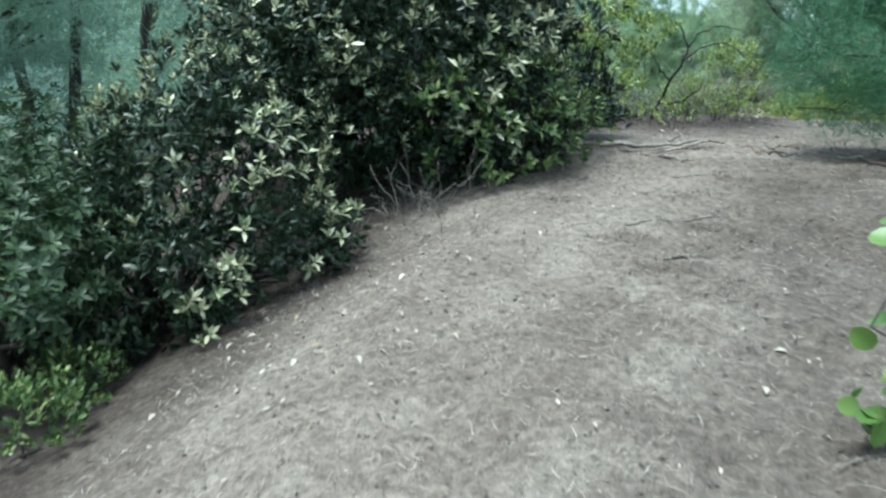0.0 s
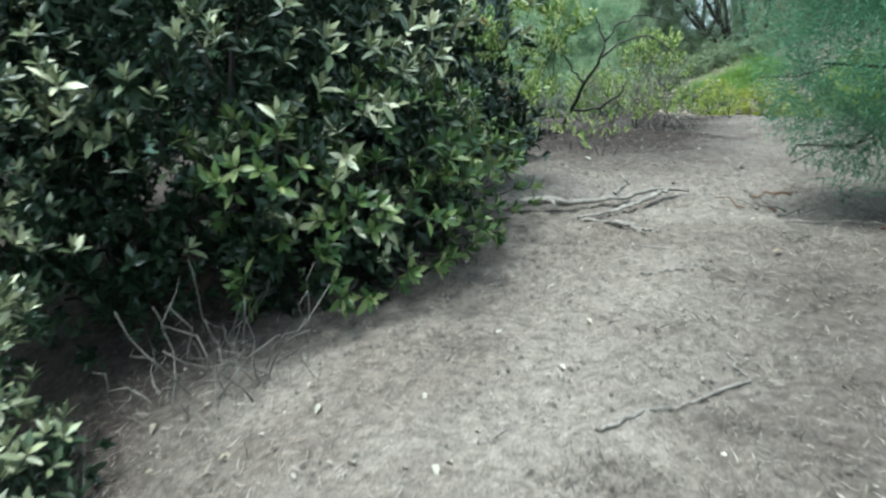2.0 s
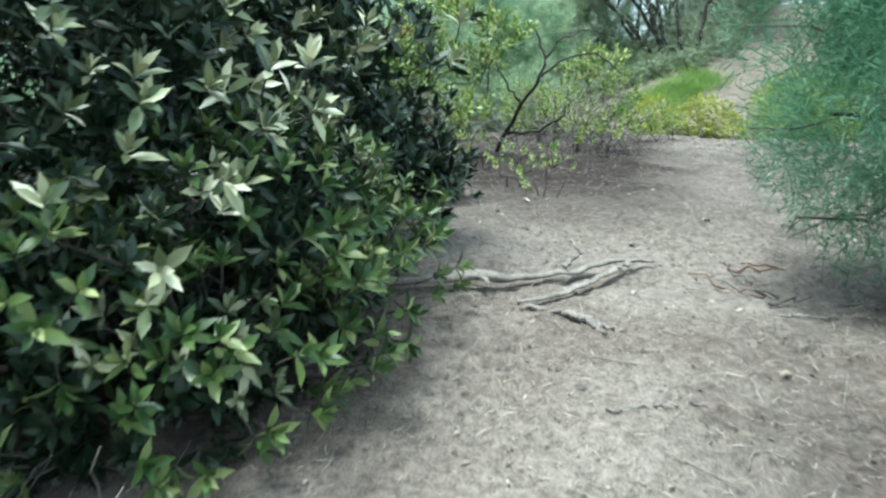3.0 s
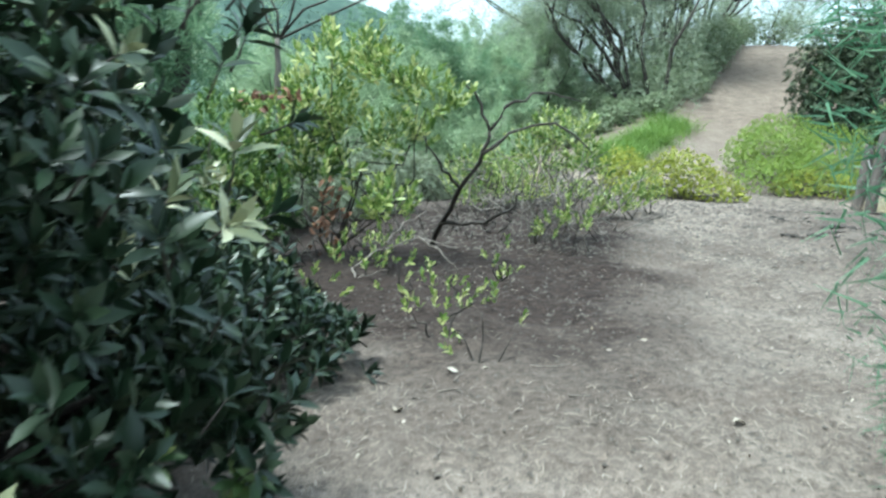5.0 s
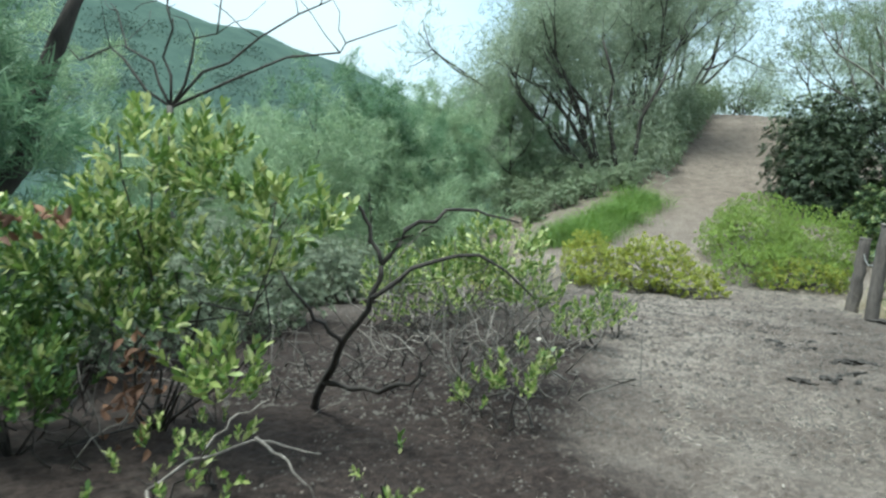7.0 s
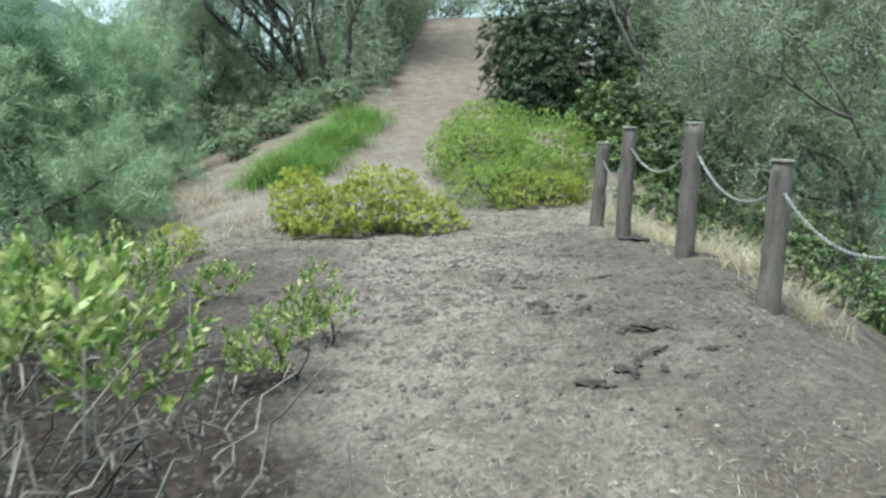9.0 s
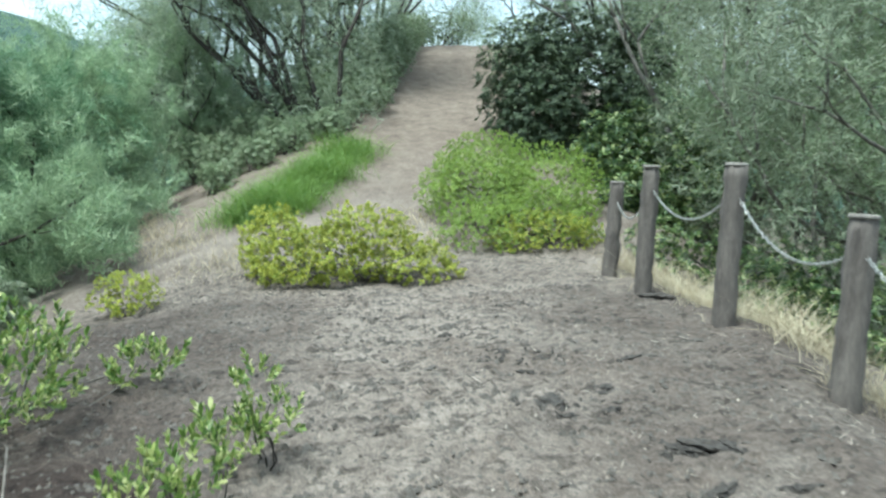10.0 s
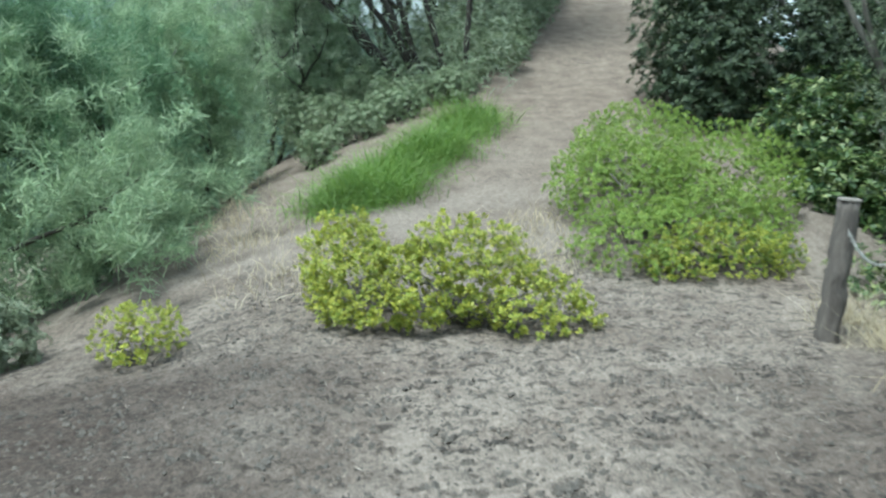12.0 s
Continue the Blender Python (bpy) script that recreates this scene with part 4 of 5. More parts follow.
sprig_shrub((-1.9, 14.3), [(-1.75, 14.3, 1.42, .42, .45, .28), (-2.2, 13.5, 1.42, .4, .35, .34), (-1.15, 14.9, 1.22, .2, .2, .09)], 620, 107, "yellow-green narrow-leaved shrub with dry twigs", HOPLEAF, .85, "narrow_leaved_shrub", 10, GREYBARK)
sprig_shrub((-.44, 13.58), [(-.42, 13.58, 1.36, .13, .12, .08), (-.48, 13.6, 1.5, .07, .07, .07), (-.55, 13.55, 1.28, .12, .12, .1)], 80, 110, "knee-high green sapling on bare earth", HOPLEAF, .7, "sapling", 4)
for k, (x, y, n) in enumerate([(-2.45, 8.95, 14), (-1.66, 8.5, 16), (-1.42, 8.2, 5), (-2.0, 9.2, 4), (-1.7, 9.3, 4), (-2.6, 1.9, 90), (-2.9, 2.3, 90), (-2.25, 9.85, 14), (-2.4, 9.7, 22), (-1.55, 9.85, 6)]):
    z = z_at(x, y)
    sprig_shrub((x, y), [(x, y, z + .13, .19, .19, .13)], n, 120 + k, "tuft of fresh green upright leaves on the ground", BRIGHT if k in (5, 6) else HOPLEAF, .72, "seedling_tuft", 3)

# bare branched shrub
r = np.random.RandomState(9)
bare = thing("bare_shrub", (-2.08, 9.97, z_at(-2.08, 9.97)), "dark crooked bare-branched shrub among dry twigs", "shrub")


def limb_line(points, radii, parent, material):
    p = np.array(points, float)
    u = np.linspace(0, len(p) - 1, len(p) * 3)
    line = np.stack([np.interp(u, np.arange(len(p)), p[:, i]) for i in range(3)], 1) + r.normal(size=(len(u), 3)) * .008
    put("branch", mesh_quads("branch", tube(line, np.interp(u, np.arange(len(p)), radii), 6), material), parent)


limb_line([(-.17, 1.1, -.05), (-.02, .85, .2), (.16, .5, .5), (.33, .35, .74), (.37, .34, .9)], [.024, .021, .017, .014, .012], bare, BARK)
limb_line([(.37, .34, .9), (.5, .42, 1.1), (.7, .5, 1.17), (.95, .55, 1.12)], [.013, .011, .008, .004], bare, BARK)
limb_line([(.37, .34, .9), (.28, .34, 1.12), (.2, .3, 1.2)], [.012, .009, .004], bare, BARK)
limb_line([(.33, .33, .74), (.55, .38, .92), (.8, .45, .98), (1.05, .5, .78)], [.013, .011, .009, .004], bare, BARK)
limb_line([(-.02, .85, .2), (.3, .6, .24), (.55, .3, .4), (.63, .3, .55)], [.016, .013, .009, .004], bare, BARK)
limb_line([(.16, .5, .5), (.06, .4, .62), (-.05, .22, .85)], [.012, .01, .004], bare, BARK)
o = []
for k in range(75):
    a_, l_ = r.uniform(0, 6.28), r.uniform(.3, .75)
    p0 = np.array([r.uniform(.1, 1.3), r.uniform(.9, 2.4), r.uniform(0, .5)])
    o.append(crooked(p0, p0 + [math.cos(a_) * l_ * .7, math.sin(a_) * l_ * .5, r.uniform(.05, .6)], r, 7, .12))
for q in o:
    put("twig", mesh_quads("twig", tube(q, np.linspace(.006, .0024, 7), 4), DRIFT if q[0][2] > .22 else GREYBARK if q[0][0] > .6 else BARK), bare, "dry grey twig")
dry = thing("dead_twig", (-2.42, 9.62, z_at(-2.42, 9.62)), "bleached dead twig with thin side shoots above the soil", "twig")
for q in ([(0, 0, .05), (.2, .1, .22), (.45, .2, .3), (.75, .3, .2)], [(.2, .1, .22), (.35, .12, .4), (.5, .2, .5)], [(.45, .2, .3), (.65, .15, .22), (.8, .1, .05)], [(0, 0, .05), (.04, -.1, -.02), (.3, -.1, .1)]):
    limb_line(np.array(q) * .8, np.linspace(.0075, .0025, len(q)), dry, DRIFT)
rust = np.random.RandomState(3)
for k, (c, n_) in enumerate((((-2.95, 9.6, 2.15), 26), ((-2.72, 10.0, 1.4), 60))):
    pts_ = np.array(c) + rust.normal(size=(n_, 3)) * ([.09, .06, .03] if k == 0 else [.05, .05, .12])
    ob = put("withered_leaves", mesh_of("withered_leaves", *spread(leaf(.06, .03, .6, .5), frames(pts_ - np.array(c), rust.normal(size=(n_, 3)), 1, rust)), RUST))
    ob.location = c
    tagged(ob, "withered rust-brown leaves hanging in the green shrub", "leaves", kind="stuff")
# dark dry undergrowth between the shrubs
for k, (x, y, n_) in enumerate([(-2.75, 11.0, 30), (-2.35, 11.5, 22), (-1.8, 12.3, 16), (-3.2, 10.2, 26), (-2.1, 13.2, 18)]):
    scrub = thing("dry_twigs", (x, y, z_at(x, y)), "tangle of dark dry twigs under the narrow-leaved shrub", "twigs", "dry twigs under the shrubs")
    for j in range(n_):
        p0 = np.array([r.uniform(-.4, .4), r.uniform(-.4, .4), r.uniform(-.02, .1)])
        a_, l_ = r.uniform(0, 6.28), r.uniform(.2, .6)
        put("twig", mesh_quads("twig", tube(crooked(p0, p0 + [math.cos(a_) * l_, math.sin(a_) * l_, r.uniform(.03, .5)], r, 6, .12), np.linspace(.005, .002, 6), 4), GREYBARK if j % 2 else BARK), scrub)
# dry stalks under the dark bush
stalks = thing("dry_stalks", (-2.2, 4.25, z_at(-2.2, 4.25)), "tangle of grey dry stalks in the hollow of the bush", "stalks")
for k in range(24):
    p0 = np.array([r.uniform(-.15, .2), r.uniform(-.3, .35), 0])
    line = crooked(p0, p0 + [r.uniform(-.3, .35), r.uniform(-.3, .35), r.uniform(.08, .42)], r, 6, .08)
    put("stalk", mesh_quads("stalk", tube(line, np.linspace(.0034, .002, 6), 4), GREYBARK), stalks)

# dead slender tree and a leaning trunk in the hollow
r = np.random.RandomState(14)
dead = thing("dead_tree", (-4.9, 14.4, z_at(-4.9, 14.4)), "leafless slender grey tree standing in the hollow", "tree")
limb_line([(0, 0, -.2), (.03, 0, .8), (-.02, .02, 1.5), (0, 0, 2.12)], [.05, .045, .04, .034], dead, GREYBARK)
for tip in ((-1.5, .1, 2.85), (-.8, .2, 3.15), (-.15, .1, 3.5), (.7, -.1, 3.25), (1.7, .2, 3.3), (2.3, -.1, 2.95)):
    q = crooked((0, 0, 2.1), tip, r, 7, .05) + np.sin(np.linspace(0, math.pi, 7))[:, None] * [0, 0, .1]
    put("branch", mesh_quads("branch", tube(q, np.linspace(.017, .005, 7), 6), BARK), dead)
    for j in (3, 4, 5):
        put("twig", mesh_quads("twig", tube(crooked(q[j], q[j] + r.normal(size=3) * .25 + [0, 0, .3], r, 4, .08), [.007, .005, .004, .003], 4), BARK), dead)
lt = thing("leaning_tree", (-6.2, 12.6, z_at(-6.2, 12.6)), "dark leaning tree trunk rising out of the hollow", "tree")
put("trunk", mesh_quads("trunk", tube(crooked((0, 0, -.3), (1.35, .3, 3.2), r, 8, .014), np.linspace(.13, .07, 8), 10), BARK), lt)

lt2 = thing("slender_tree", (-5.95, 12.4, z_at(-5.95, 12.4)), "slender dark upright trunk rising out of the hollow", "tree", "slender trunks")
line = crooked((0, 0, -.3), (.12, .2, 4.4), r, 9, .016)
put("trunk", mesh_quads("trunk", tube(line, np.linspace(.09, .04, 9), 8), BARK), lt2)
for j, tip in ((4, (-.7, .1, 3.6)), (6, (.5, .2, 4.2)), (5, (-.4, -.2, 4.0))):
    put("branch", mesh_quads("branch", tube(crooked(line[j], tip, r, 6, .05), np.linspace(.03, .01, 6), 6), BARK), lt2)

# grass
def grass(name, at, spots, n, length, width, bend, material, seed, label, spreadr):
    r = np.random.RandomState(seed)
    base = np.array([at[0], at[1], z_at(*at)])
    k = r.randint(0, len(spots), n)
    s = np.array(spots, float)[k]
    x, y = s[:, 0] + r.normal(size=n) * spreadr, s[:, 1] + r.normal(size=n) * spreadr
    p = np.c_[x, y, height(x, y) - .01]
    w = r.normal(size=(n, 3)) * .35 + [0, 0, 1]
    parts = [spread(blade(length, width, b, 3), frames(p[q::2] - base, w[q::2], r.uniform(.5, 1.2, len(p[q::2])), r)) for q, b in ((0, bend), (1, bend * 1.6))]
    ob = put(name, mesh_of(name, *joined(parts), material))
    ob.location = base
    return tagged(ob, label, "grass", kind="stuff")


grass("green_grass", (-.5, 23), [(-1.05 + 1.2 * u + .2 * math.sin(9 * u), 22.7 + 2.2 * u + .3 * math.cos(7 * u)) for u in np.linspace(0, 1, 12)] + [(.6, 26.0), (.85, 26.3), (.8, 26.7)], 9500, .46, .009, .8, GRASS, 201, "lush bright green long grass on the bank", .29)
grass("dry_grass", (3.2, 16), [(3.0, 14.2), (3.1, 15.0), (3.2, 15.6), (3.3, 16.4), (3.4, 17.3), (3.5, 18.2), (3.5, 18.9)], 2600, .35, .004, .6, STRAW, 202, "pale dry grass tufts round the foot of the posts", .16)
grass("dry_grass", (-2.1, 4.2), [(-2.15, 4.2), (-2.2, 4.4), (-2.1, 4.0), (-2.35, 3.3), (-2.3, 3.7), (-1.9, 6.0)], 150, .24, .003, 1.0, GREYBARK, 203, "dry grass stalks at the foot of the bush", .16)
grass("dry_grass", (-2.5, 21), [(-1.2, 20.5), (-2.0, 22.0), (-2.6, 23.5), (-3.0, 25), (-3.2, 26.5), (1.4, 20.6), (1.3, 21.6)], 1800, .25, .006, .6, STRAW, 204, "pale dry grass along the edge of the bank", .35)

# ---- posts and chain ----
def post(at, top, thick, seed):
    r = np.random.RandomState(seed)
    a, b = np.array([*at, z_at(*at) - .12]), np.array(top)
    n = 16
    line = a + (b - a) * np.linspace(0, 1, n)[:, None] + r.normal(size=(n, 3)) * .003
    ob = thing("chain_post", a, "weathered grey round wooden post carrying a chain", "post", "chain posts beside the trail")
    rad = thick * (1.06 - .1 * np.linspace(0, 1, n)) + r.normal(size=n) * .002
    rad[-1] *= .94
    shaft, quads_ = tube(line - a, rad, 18)
    # weathered grooves and knots
    for i in range(n * 18):
        c = line[i // 18] - a
        shaft[i] = c + (shaft[i] - c) * (1 + .06 * math.sin((i % 18) * 2.1 + seed) + .05 * r.normal())
    put("shaft", mesh_quads("shaft", (shaft, quads_), POST), ob)
    d = (b - a) / np.linalg.norm(b - a)
    put("cap", mesh_quads("cap", tube([b - a - d * .012, b - a - d * .006, b - a + d * .01, b - a + d * .015], [thick * .95, thick * 1.03, thick * 1.02, thick * .92], 18), POSTTOP), ob, "pale sawn end of the post")
    h = b - a - d * .17
    ring = [h + np.array([math.cos(g) * .03, -.0 + math.sin(g) * .0, math.sin(g) * .03]) + np.array([.0, thick * 1.02, 0]) for g in np.linspace(0, 6.28, 11)]
    put("staple", mesh_quads("staple", tube(ring, [.006] * 11, 5), STEEL), ob, "steel staple that holds the chain")
    return b - d * .17


HOOKS = [post(p, t, .078, 300 + i) for i, (p, t) in enumerate([((3.04, 18.44), (3.16, 18.5, 1.87)), ((2.81, 17.09), (2.92, 17.15, 2.11)), ((2.68, 15.44), (2.79, 15.51, 2.20)), ((2.57, 14.01), (2.69, 14.08, 1.99)), ((1.98, 11.85), (2.1, 11.92, 2.05))])]
g = np.linspace(0, 2 * math.pi, 13)
ring = np.c_[np.where(np.cos(g) > 0, .013, -.013) + np.cos(g) * .009, np.sin(g) * .009, 0 * g]
LINK = mesh_quads("link", tube(ring, [.0034] * 13, 5), STEEL)
for a, b in zip(HOOKS, HOOKS[1:]):
    ob = thing("chain", a, "sagging galvanised steel chain between two wooden posts", "chain", "chains between the posts")
    span = np.linalg.norm(b - a)
    n = int(span / .036) + 3
    u = np.linspace(.04, .96, n)
    line = (b - a) * u[:, None] + np.array([0, 0, -1]) * (.26 * 4 * u * (1 - u))[:, None]
    for i in range(n):
        d = line[min(i + 1, n - 1)] - line[max(i - 1, 0)]
        c = put("link", LINK, ob)
        c.matrix_local = Matrix.Translation(line[i].tolist()) @ Vector(d.tolist()).to_track_quat("X", "Z").to_matrix().to_4x4() @ pose(0, 0, 0, 90 * (i % 2) + 20, 0, 0)

# ---- on the ground ----
r = np.random.RandomState(77)
log = thing("fallen_branch", (-1.46, 6.25, z_at(-1.46, 6.25)), "bleached crooked fallen branch lying across the trail", "branch")
lb = np.array(log.location)


def lying(pts, rads, parent, base, name, material, lift=.5):
    pts, rads = np.array(pts), np.array(rads)
    u = np.linspace(0, len(pts) - 1, 30)
    pts = np.stack([np.interp(u, np.arange(len(pts)), pts[:, i]) for i in range(3)], 1) + r.normal(size=(30, 3)) * [.005, .005, .004]
    rads = np.interp(u, np.arange(len(rads)), rads) * np.convolve(r.uniform(.55, 1.25, 34), [.2] * 5, 'valid')
    p = np.array([(x, y, z_at(x, y) + q * lift + dz) for (x, y, dz), q in zip(pts, rads)])
    v, f = tube(p - base, rads, 9)
    ring_c = np.repeat(p - base, 9, 0)
    v[:270] = ring_c + (v[:270] - ring_c) * [1.15, 1.15, .7] * r.uniform(.78, 1.2, (270, 1))
    return put(name, mesh_quads(name, (v, f), material), parent)


lying([(-1.95, 6.0, .02), (-1.7, 6.13, .03), (-1.48, 6.24, .05), (-1.3, 6.33, .03), (-1.1, 6.42, .03), (-.92, 6.56, .04), (-.76, 6.68, .03)], [.026, .027, .031, .026, .022, .018, .01], log, lb, "limb", DRIFT)
lying([(-1.28, 6.1, .01), (-1.1, 6.22, .02), (-.95, 6.42, .04), (-.85, 6.56, .05)], [.01, .016, .017, .012], log, lb, "limb", DRIFT)
lying([(-1.5, 6.24, .05), (-1.43, 6.16, .07), (-1.4, 6.1, .06)], [.012, .009, .003], log, lb, "twig", DRIFT)
lying([(-1.14, 6.4, .06), (-1.08, 6.5, .1), (-1.13, 6.56, .13)], [.014, .01, .005], log, lb, "twig", DRIFT)
twig = thing("stick", (-1.1, 6.0, z_at(-1.1, 6.0)), "short bleached forked stick lying on the trail", "stick")
tb = np.array(twig.location)
lying([(-1.26, 6.08, 0), (-1.12, 6.04, .01), (-1.02, 6.0, .01), (-.93, 5.88, 0)], [.012, .016, .018, .008], twig, tb, "limb", DRIFT)
lying([(-1.02, 6.0, .01), (-.95, 5.96, .0), (-.88, 5.9, .01)], [.012, .01, .005], twig, tb, "limb", DRIFT)

CLODS = []
for k in range(5):
    bm = bmesh.new()
    bmesh.ops.create_icosphere(bm, subdivisions=3, radius=1)
    for v in bm.verts:
        s = 1 + .75 * noise.noise(v.co * 1.9 + Vector((k * 7, 0, 0))) + .5 * noise.noise(v.co * 4.5 + Vector((k * 3, 5, 0))) + .25 * noise.noise(v.co * 11)
        v.co = Vector((v.co.x * 1.25 * s, v.co.y * s * .8, v.co.z * s * .75))
    me = bpy.data.meshes.new("dirt_clod")
    bm.to_mesh(me)
    bm.free()
    me.materials.append(CLOD)
    CLODS.append(me)
DUNGS = []
for me in CLODS:
    dark_me = me.copy()
    dark_me.materials[0] = DUNG
    DUNGS.append(dark_me)
spots = [(.91, 14.05, .07), (.98, 14.15, .05), (1.39, 13.33, .08), (1.28, 13.36, .06), (1.5, 13.3, .05), (1.1, 12.85, .05), (1.0, 12.75, .06), (1.18, 12.7, .04), (.78, 12.6, .06), (1.25, 12.95, .05), (1.28, 14.2, .06), (1.2, 13.9, .04), (2.85, 16.85, .11), (1.55, 12.9, .05), (1.6, 14.6, .05)]
for i in range(120):
    spots.append((r.uniform(-1.4, 2.3), r.uniform(12.8, 18.4), .012 + .03 * r.uniform() ** 2))
for i, (x, y, s) in enumerate(spots):
    c = put("dirt_clod", (DUNGS if i < 15 or i % 9 == 0 else CLODS)[i % 5])
    c.location, c.rotation_euler, c.scale = (x, y, z_at(x, y) + s * .05), (0, 0, r.uniform(0, 6.28)), (s * 1.1, s * .8, s * .5)
    tagged(c, "dark crumbly clod of earth on the trail", "clod", "clods on the trail")


# broken crust: heaps of small lumps
lump = (np.array([(1.2, 0, 0), (.2, .8, 0), (-1, .3, 0), (-.3, -.9, 0), (.1, .1, .95), (-.4, 0, .8)], float), np.array([(0, 1, 4), (1, 5, 4), (1, 2, 5), (2, 3, 5), (3, 4, 5), (3, 0, 4)]))
heaps = [(r.uniform(-2.4, 2.2), r.uniform(12.4, 19.6), r.uniform(.3, 1.2)) for _ in range(230)] + [(-.6 + .1 * k, 15.2 + .35 * k, .8) for k in range(9)] + [(.1 + .05 * k, 15.2 + .3 * k, .8) for k in range(9)]
hp = np.array([(x + r.normal() * .1 * q, y + r.normal() * .045 * q, 0) for x, y, q in heaps for _ in range(int(5 + 11 * q))])
hp[:, 2] = height(hp[:, 0], hp[:, 1]) - .002
ob = put("soil_lumps", mesh_of("soil_lumps", *spread(lump, frames(hp, r.normal(size=hp.shape) * .2 + [0, 0, 1], r.uniform(.4, 1, len(hp)) ** 2 * .032, r)), CLOD, False))
tagged(ob, "dark broken lumps of trampled earth", "earth", kind="stuff")
# darker churned patches
CHURN = [(.87, 15.0, .12), (1.13, 14.86, .13), (.44, 16.5, .13), (.74, 15.7, .12), (1.89, 15.96, .09), (1.38, 16.9, .09), (-1.43, 18.4, .25), (-1.0, 19.8, .25), (2.3, 17.6, .12), (.87, 14.05, .09), (1.35, 13.35, .09), (-.6, 15.15, .12), (-1.9, 17.3, .25)]
hp = np.array([(x + r.normal() * s, y + r.normal() * s * .6, 0) for x, y, s in CHURN for _ in range(120)])
hp[:, 2] = height(hp[:, 0], hp[:, 1]) - .004
ob = put("churned_earth", mesh_of("churned_earth", *spread(lump, frames(hp, r.normal(size=hp.shape) * .25 + [0, 0, 1], r.uniform(.3, 1, len(hp)) ** 2 * .026, r)), DUNG, False))
tagged(ob, "nearly black patches of churned earth", "earth", kind="stuff")


def strewn(name, template, n, xs, ys, size, material, label, category, lift=.006, flat=.25, sparse_left=True):
    k = (r.uniform(*xs, n), r.uniform(*ys, n))
    p = np.c_[k[0] + soft_interp(k[1], XC_Y, XC_X), k[1], np.zeros(n)]
    if sparse_left:
        p = p[(p[:, 0] > -.3) | (p[:, 1] < 8) | (r.uniform(size=n) < .07)]
        n = len(p)
    p[:, 2] = height(p[:, 0], p[:, 1]) + lift
    d = r.normal(size=(n, 3)) * flat + [0, 0, 1]
    ob = put(name, mesh_of(name, *spread(template, frames(p, d, r.uniform(.5, 1.3, n) * size, r)), material))
    return tagged(ob, label, category, kind="stuff")


straw = (np.array([(-1, -.04, 0), (.1, .08, .02), (1, .0, 0), (.1, .17, .02)], float), np.array([(0, 1, 2, 3)]))
strewn("needle_litter", straw, 42000, (-1.7, 2.1), (.6, 12), .03, LITTER, "brown fallen needles and straw strewn on the earth", "litter")
strewn("needle_litter", straw, 9000, (-2.6, 2.2), (11, 22), .04, LITTER, "brown straw bits strewn on the level earth", "litter")
strewn("leaf_litter", leaf(1, .42, .3, .2), 1700, (-1.7, 1.9), (.6, 14), .026, LITTER, "dry fallen leaves strewn on the trail", "litter", .01)
strewn("soil_crumbs", (np.array([(1, 0, 0), (-.5, .8, 0), (-.5, -.8, 0), (0, 0, .9)], float), np.array([(0, 1, 3), (1, 2, 3), (2, 0, 3)])), 17000, (-2.8, 2.1), (11, 21), .018, CLOD, "dark crumbs of trampled earth", "earth", -.003, sparse_left=False)
strewn("soil_crumbs", (np.array([(1, 0, 0), (-.5, .8, 0), (-.5, -.8, 0), (0, 0, .9)], float), np.array([(0, 1, 3), (1, 2, 3), (2, 0, 3)])), 9000, (-1.9, 2.1), (.8, 11.5), .011, CLOD, "small dark crumbs of dry earth", "earth", -.002, sparse_left=False)
CLUMPS = [(-.47, 3.91), (-.56, 3.52), (-.88, 3.93), (-.3, 3.35), (-.56, 4.27), (-.86, 3.9), (-.34, 4.13), (-.2, 5.3), (-.4, 4.7), (-.1, 4.5), (-.05, 3.7), (-.3, 5.9), (-.75, 4.9), (-1.5, 4.5)]
hp = np.array([(x + r.normal() * .1, y + r.normal() * .07, r.uniform(.004, .03)) for x, y in CLUMPS for _ in range(170)])
hp[:, 2] += height(hp[:, 0], hp[:, 1])
ob = put("litter_clumps", mesh_of("litter_clumps", *spread(straw, frames(hp, r.normal(size=hp.shape) * .5 + [0, 0, 1], r.uniform(.5, 1.2, len(hp)) * .032, r)), DARKLITTER))
tagged(ob, "dark tufts of matted needles and twigs on the trail", "litter", kind="stuff")
DRY = [mesh_of("dry_leaf", *leaf(.09, .045, .6, .35), PALE), mesh_of("dry_leaf", *leaf(.07, .04, .9, .6), PALE)]
for i, (x, y, s) in enumerate([(-1.91, 3.4, 1.1), (-1.8, 3.5, .8), (-1.64, 7.61, .9), (-.83, 6.33, .7), (-1.55, 8.11, .8), (-1.38, 8.15, .7), (-.72, 8.63, .6), (-.47, 7.83, .8), (-1.1, 13.17, 1.5), (-1.18, 13.3, 1.0), (-.1, 2.6, .5), (.1, 2.4, .45), (-.05, 2.9, .5)] + [(r.uniform(-1.9, .3), r.uniform(2.2, 9), r.uniform(.25, .5)) for _ in range(40)] + [(r.uniform(-2.3, -1.3), r.uniform(1.9, 4.2), r.uniform(.25, .55)) for _ in range(75)]):
    c = put("dry_leaf", DRY[i % 2])
    c.location, c.rotation_euler, c.scale = (x, y, z_at(x, y) + .012), (r.uniform(-.3, .3), r.uniform(-.3, .3), r.uniform(0, 6.28)), (s, s, s)
    tagged(c, "pale bleached curled dry leaf on the trail", "leaf", "dry leaves on the trail")

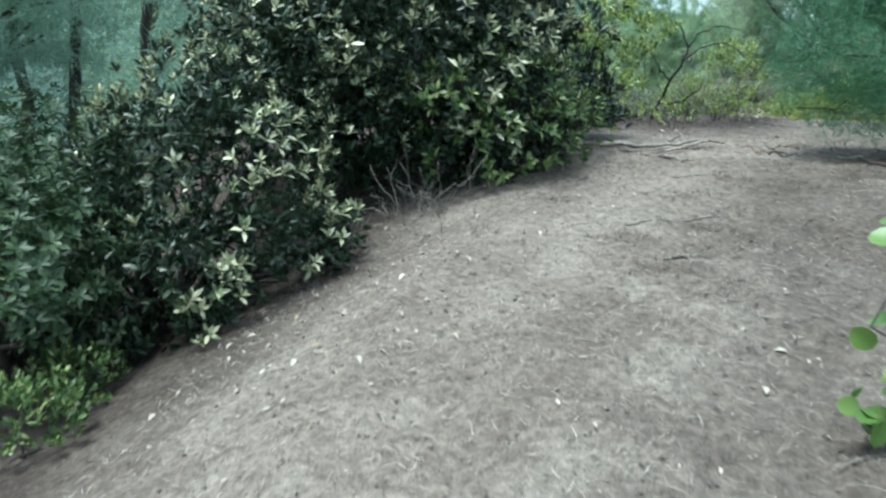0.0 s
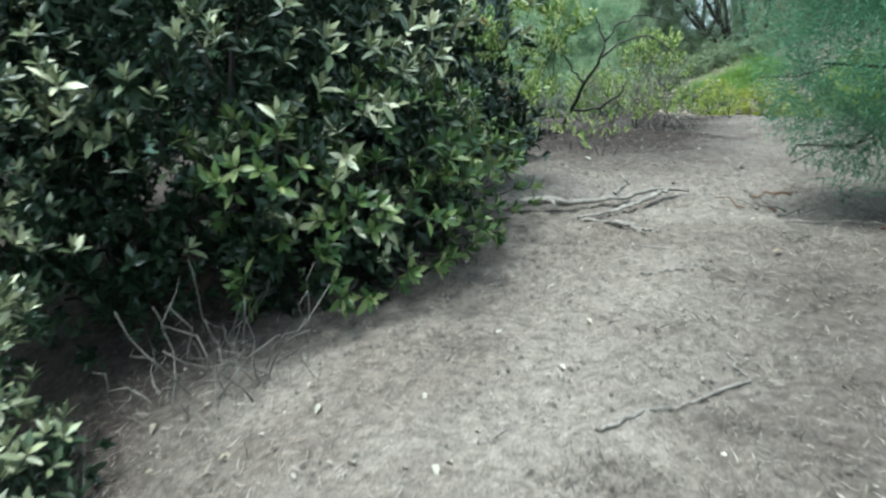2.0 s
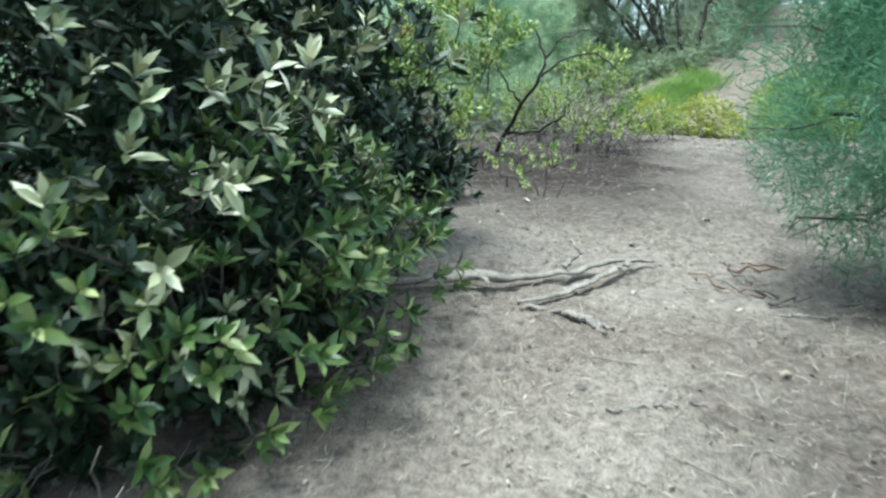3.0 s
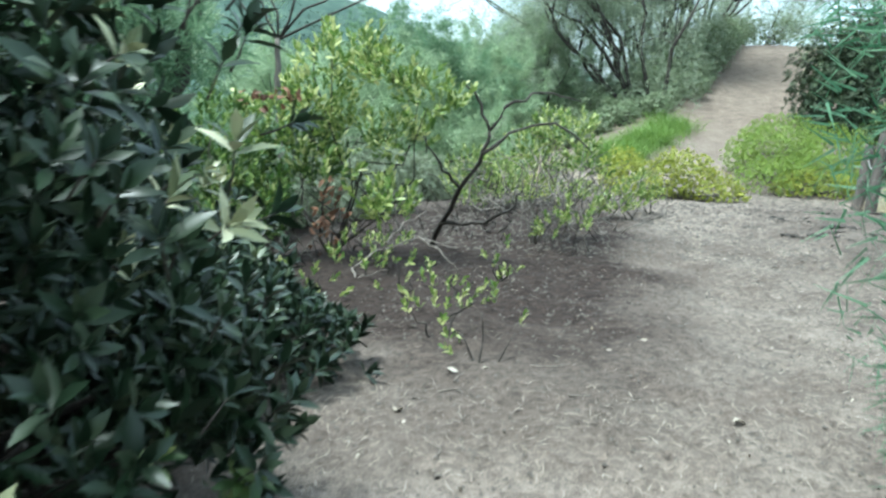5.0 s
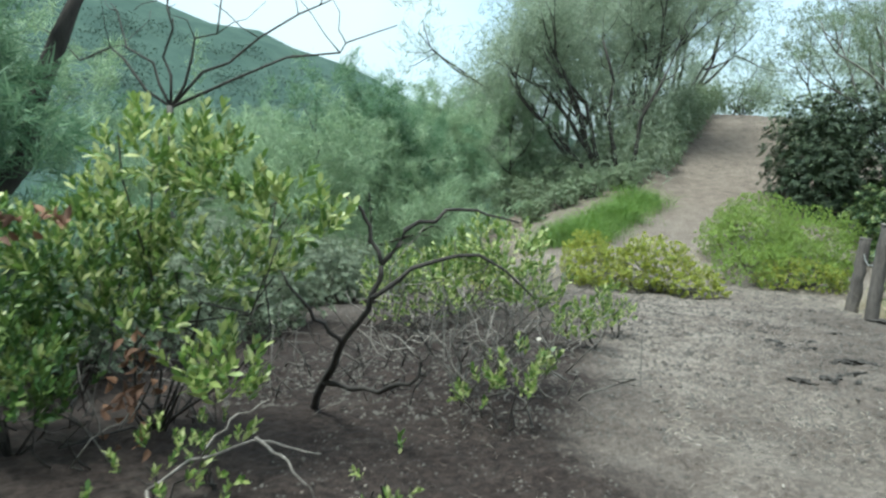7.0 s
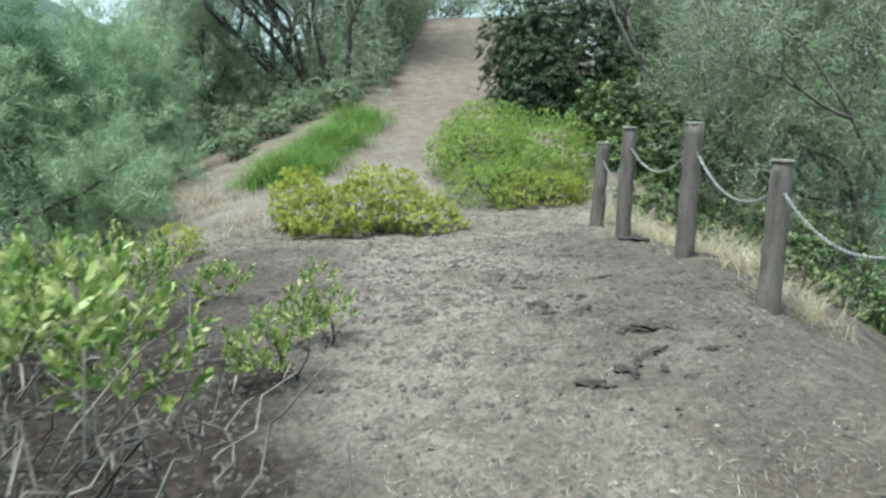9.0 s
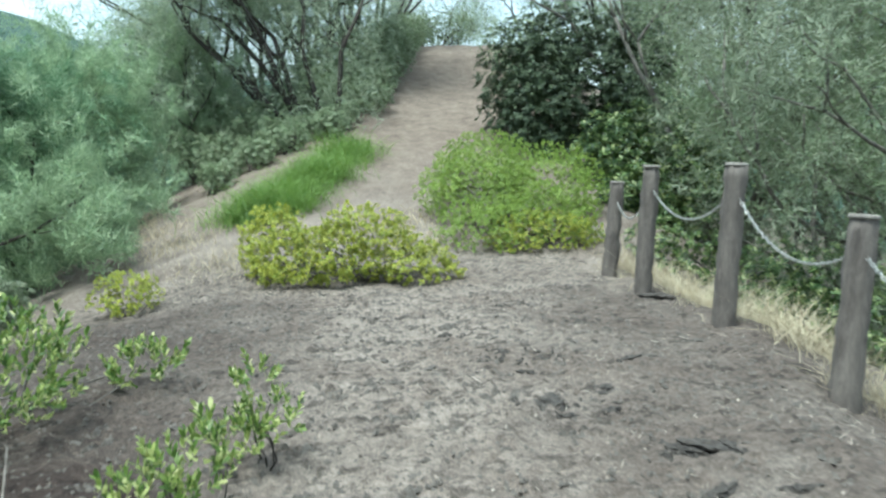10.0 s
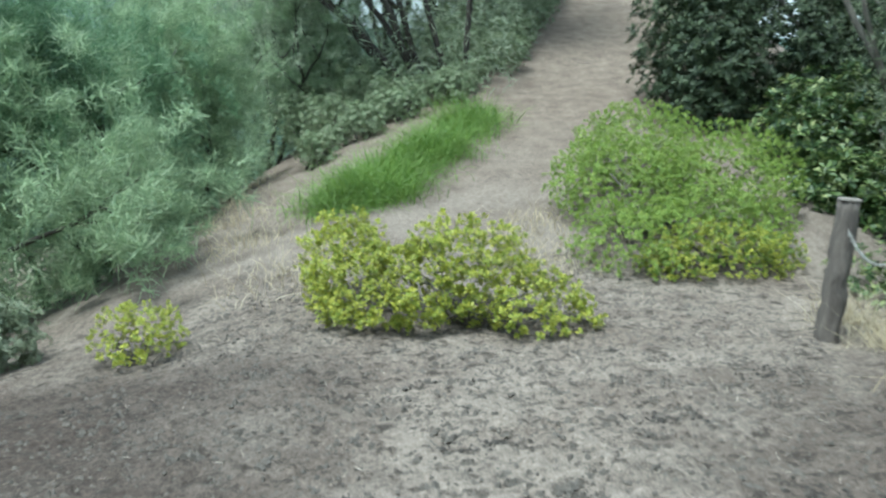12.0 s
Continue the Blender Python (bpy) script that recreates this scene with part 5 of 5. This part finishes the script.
# long straws on the trail
for k in range(34):
    x, y = r.uniform(-1.6, .5), r.uniform(2.0, 8.5)
    ln, a_ = r.uniform(.08, .26), r.uniform(-.6, .6) + (1.57 if k % 4 == 0 else 0)
    st = thing("straw", (x, y, z_at(x, y)), "long thin dry straw lying on the trail", "straw", "straws on the trail")
    bend = r.uniform(-.06, .06)
    q = [(x + math.cos(a_) * ln * u - math.sin(a_) * bend * math.sin(3.1 * u), y + math.sin(a_) * ln * u + math.cos(a_) * bend * math.sin(3.1 * u)) for u in np.linspace(0, 1, 7)]
    p = np.array([(u, v, z_at(u, v) + .008) for u, v in q]) - np.array(st.location)
    put("stalk", mesh_quads("stalk", tube(p, np.linspace(.0024, .0014, 7), 4), DRIFT), st)

# long thin broken twigs by the trail's edge
for knots in ([(-.91, 4.12), (-.72, 4.32), (-.5, 4.57), (-.57, 4.74)], [(-.62, 3.65), (-.45, 3.78)], [(3.3, 31.0), (3.75, 31.05)], [(-.3, 6.2), (.05, 6.3)], [(-.9, 5.35), (-.62, 5.42)]):
    st = thing("stick", (*knots[0], z_at(*knots[0])), "thin pale broken twig lying on the trail", "stick", "broken twigs on the trail")
    lying([(x_, y_, .006) for x_, y_ in knots], np.linspace(.006, .0035, len(knots)), st, np.array(st.location), "limb", DRIFT)

# round-leaved plant at the start
rl = []
for k in range(10):
    a = 2 * math.pi * k / 10
    rl.append((math.cos(a) * .05 + .055, math.sin(a) * .052, .008 * math.cos(2 * a)))
RL = mesh_of("round_leaf", np.array([(.055, 0, -.006)] + rl), np.array([(0, k + 1, (k + 1) % 10 + 1) for k in range(10)]), ROUND)
plant = thing("round_leaved_plant", (.27, 2.35, z_at(.27, 2.35)), "creeping plant with round bright green leaves", "plant")
pb = np.array(plant.location)
for k, tip in enumerate([(.13, 2.35, .54), (.19, 2.34, .8), (.18, 2.35, 1.05), (.22, 2.34, .65), (.2, 2.35, 1.2)]):
    line = crooked((.06 * (k % 2), .03 * k, -.02), np.array(tip) - pb, r, 6, .08)
    put("stem", mesh_quads("stem", tube(line, np.linspace(.006, .003, 6), 5), GREYBARK), plant)
    for q in line[2:]:
        for j in range(2):
            c = put("round_leaf", RL, plant)
            c.matrix_local = Matrix(frames([q], [r.normal(size=3) * .6 + [-.3, -.5, .7]], r.uniform(.5, .78), r)[0].tolist())

# far scrub
n = 4200
a, d = r.uniform(-1.5, 1.3, n), r.uniform(42, 225, n)
x, y = np.sin(a) * d, np.cos(a) * d
keep = ~((np.abs(np.degrees(a) - 7) < 17) & (d < 150))
x, y, d = x[keep], y[keep], d[keep]
c = np.c_[x, y, height(x, y)]
size = 1.0 + d / 90
per = 80
off = r.normal(size=(len(c) * per, 3)) * [.7, .7, .38]
off[:, 2] = np.minimum(off[:, 2], .3)
pts = np.repeat(c, per, 0) + off * np.repeat(size, per)[:, None]
tri = (np.array([(-.5, -.35, 0), (.5, -.3, 0), (.15, .5, .1)], float), np.array([(0, 1, 2)]))
woods = put("far_scrub", mesh_of("far_scrub", *spread(tri, frames(pts, r.normal(size=pts.shape), np.repeat(size, per) * .16, r)), FAR))
tagged(woods, "hazy grey-green scrub and trees on far slopes", "scrub", kind="stuff")
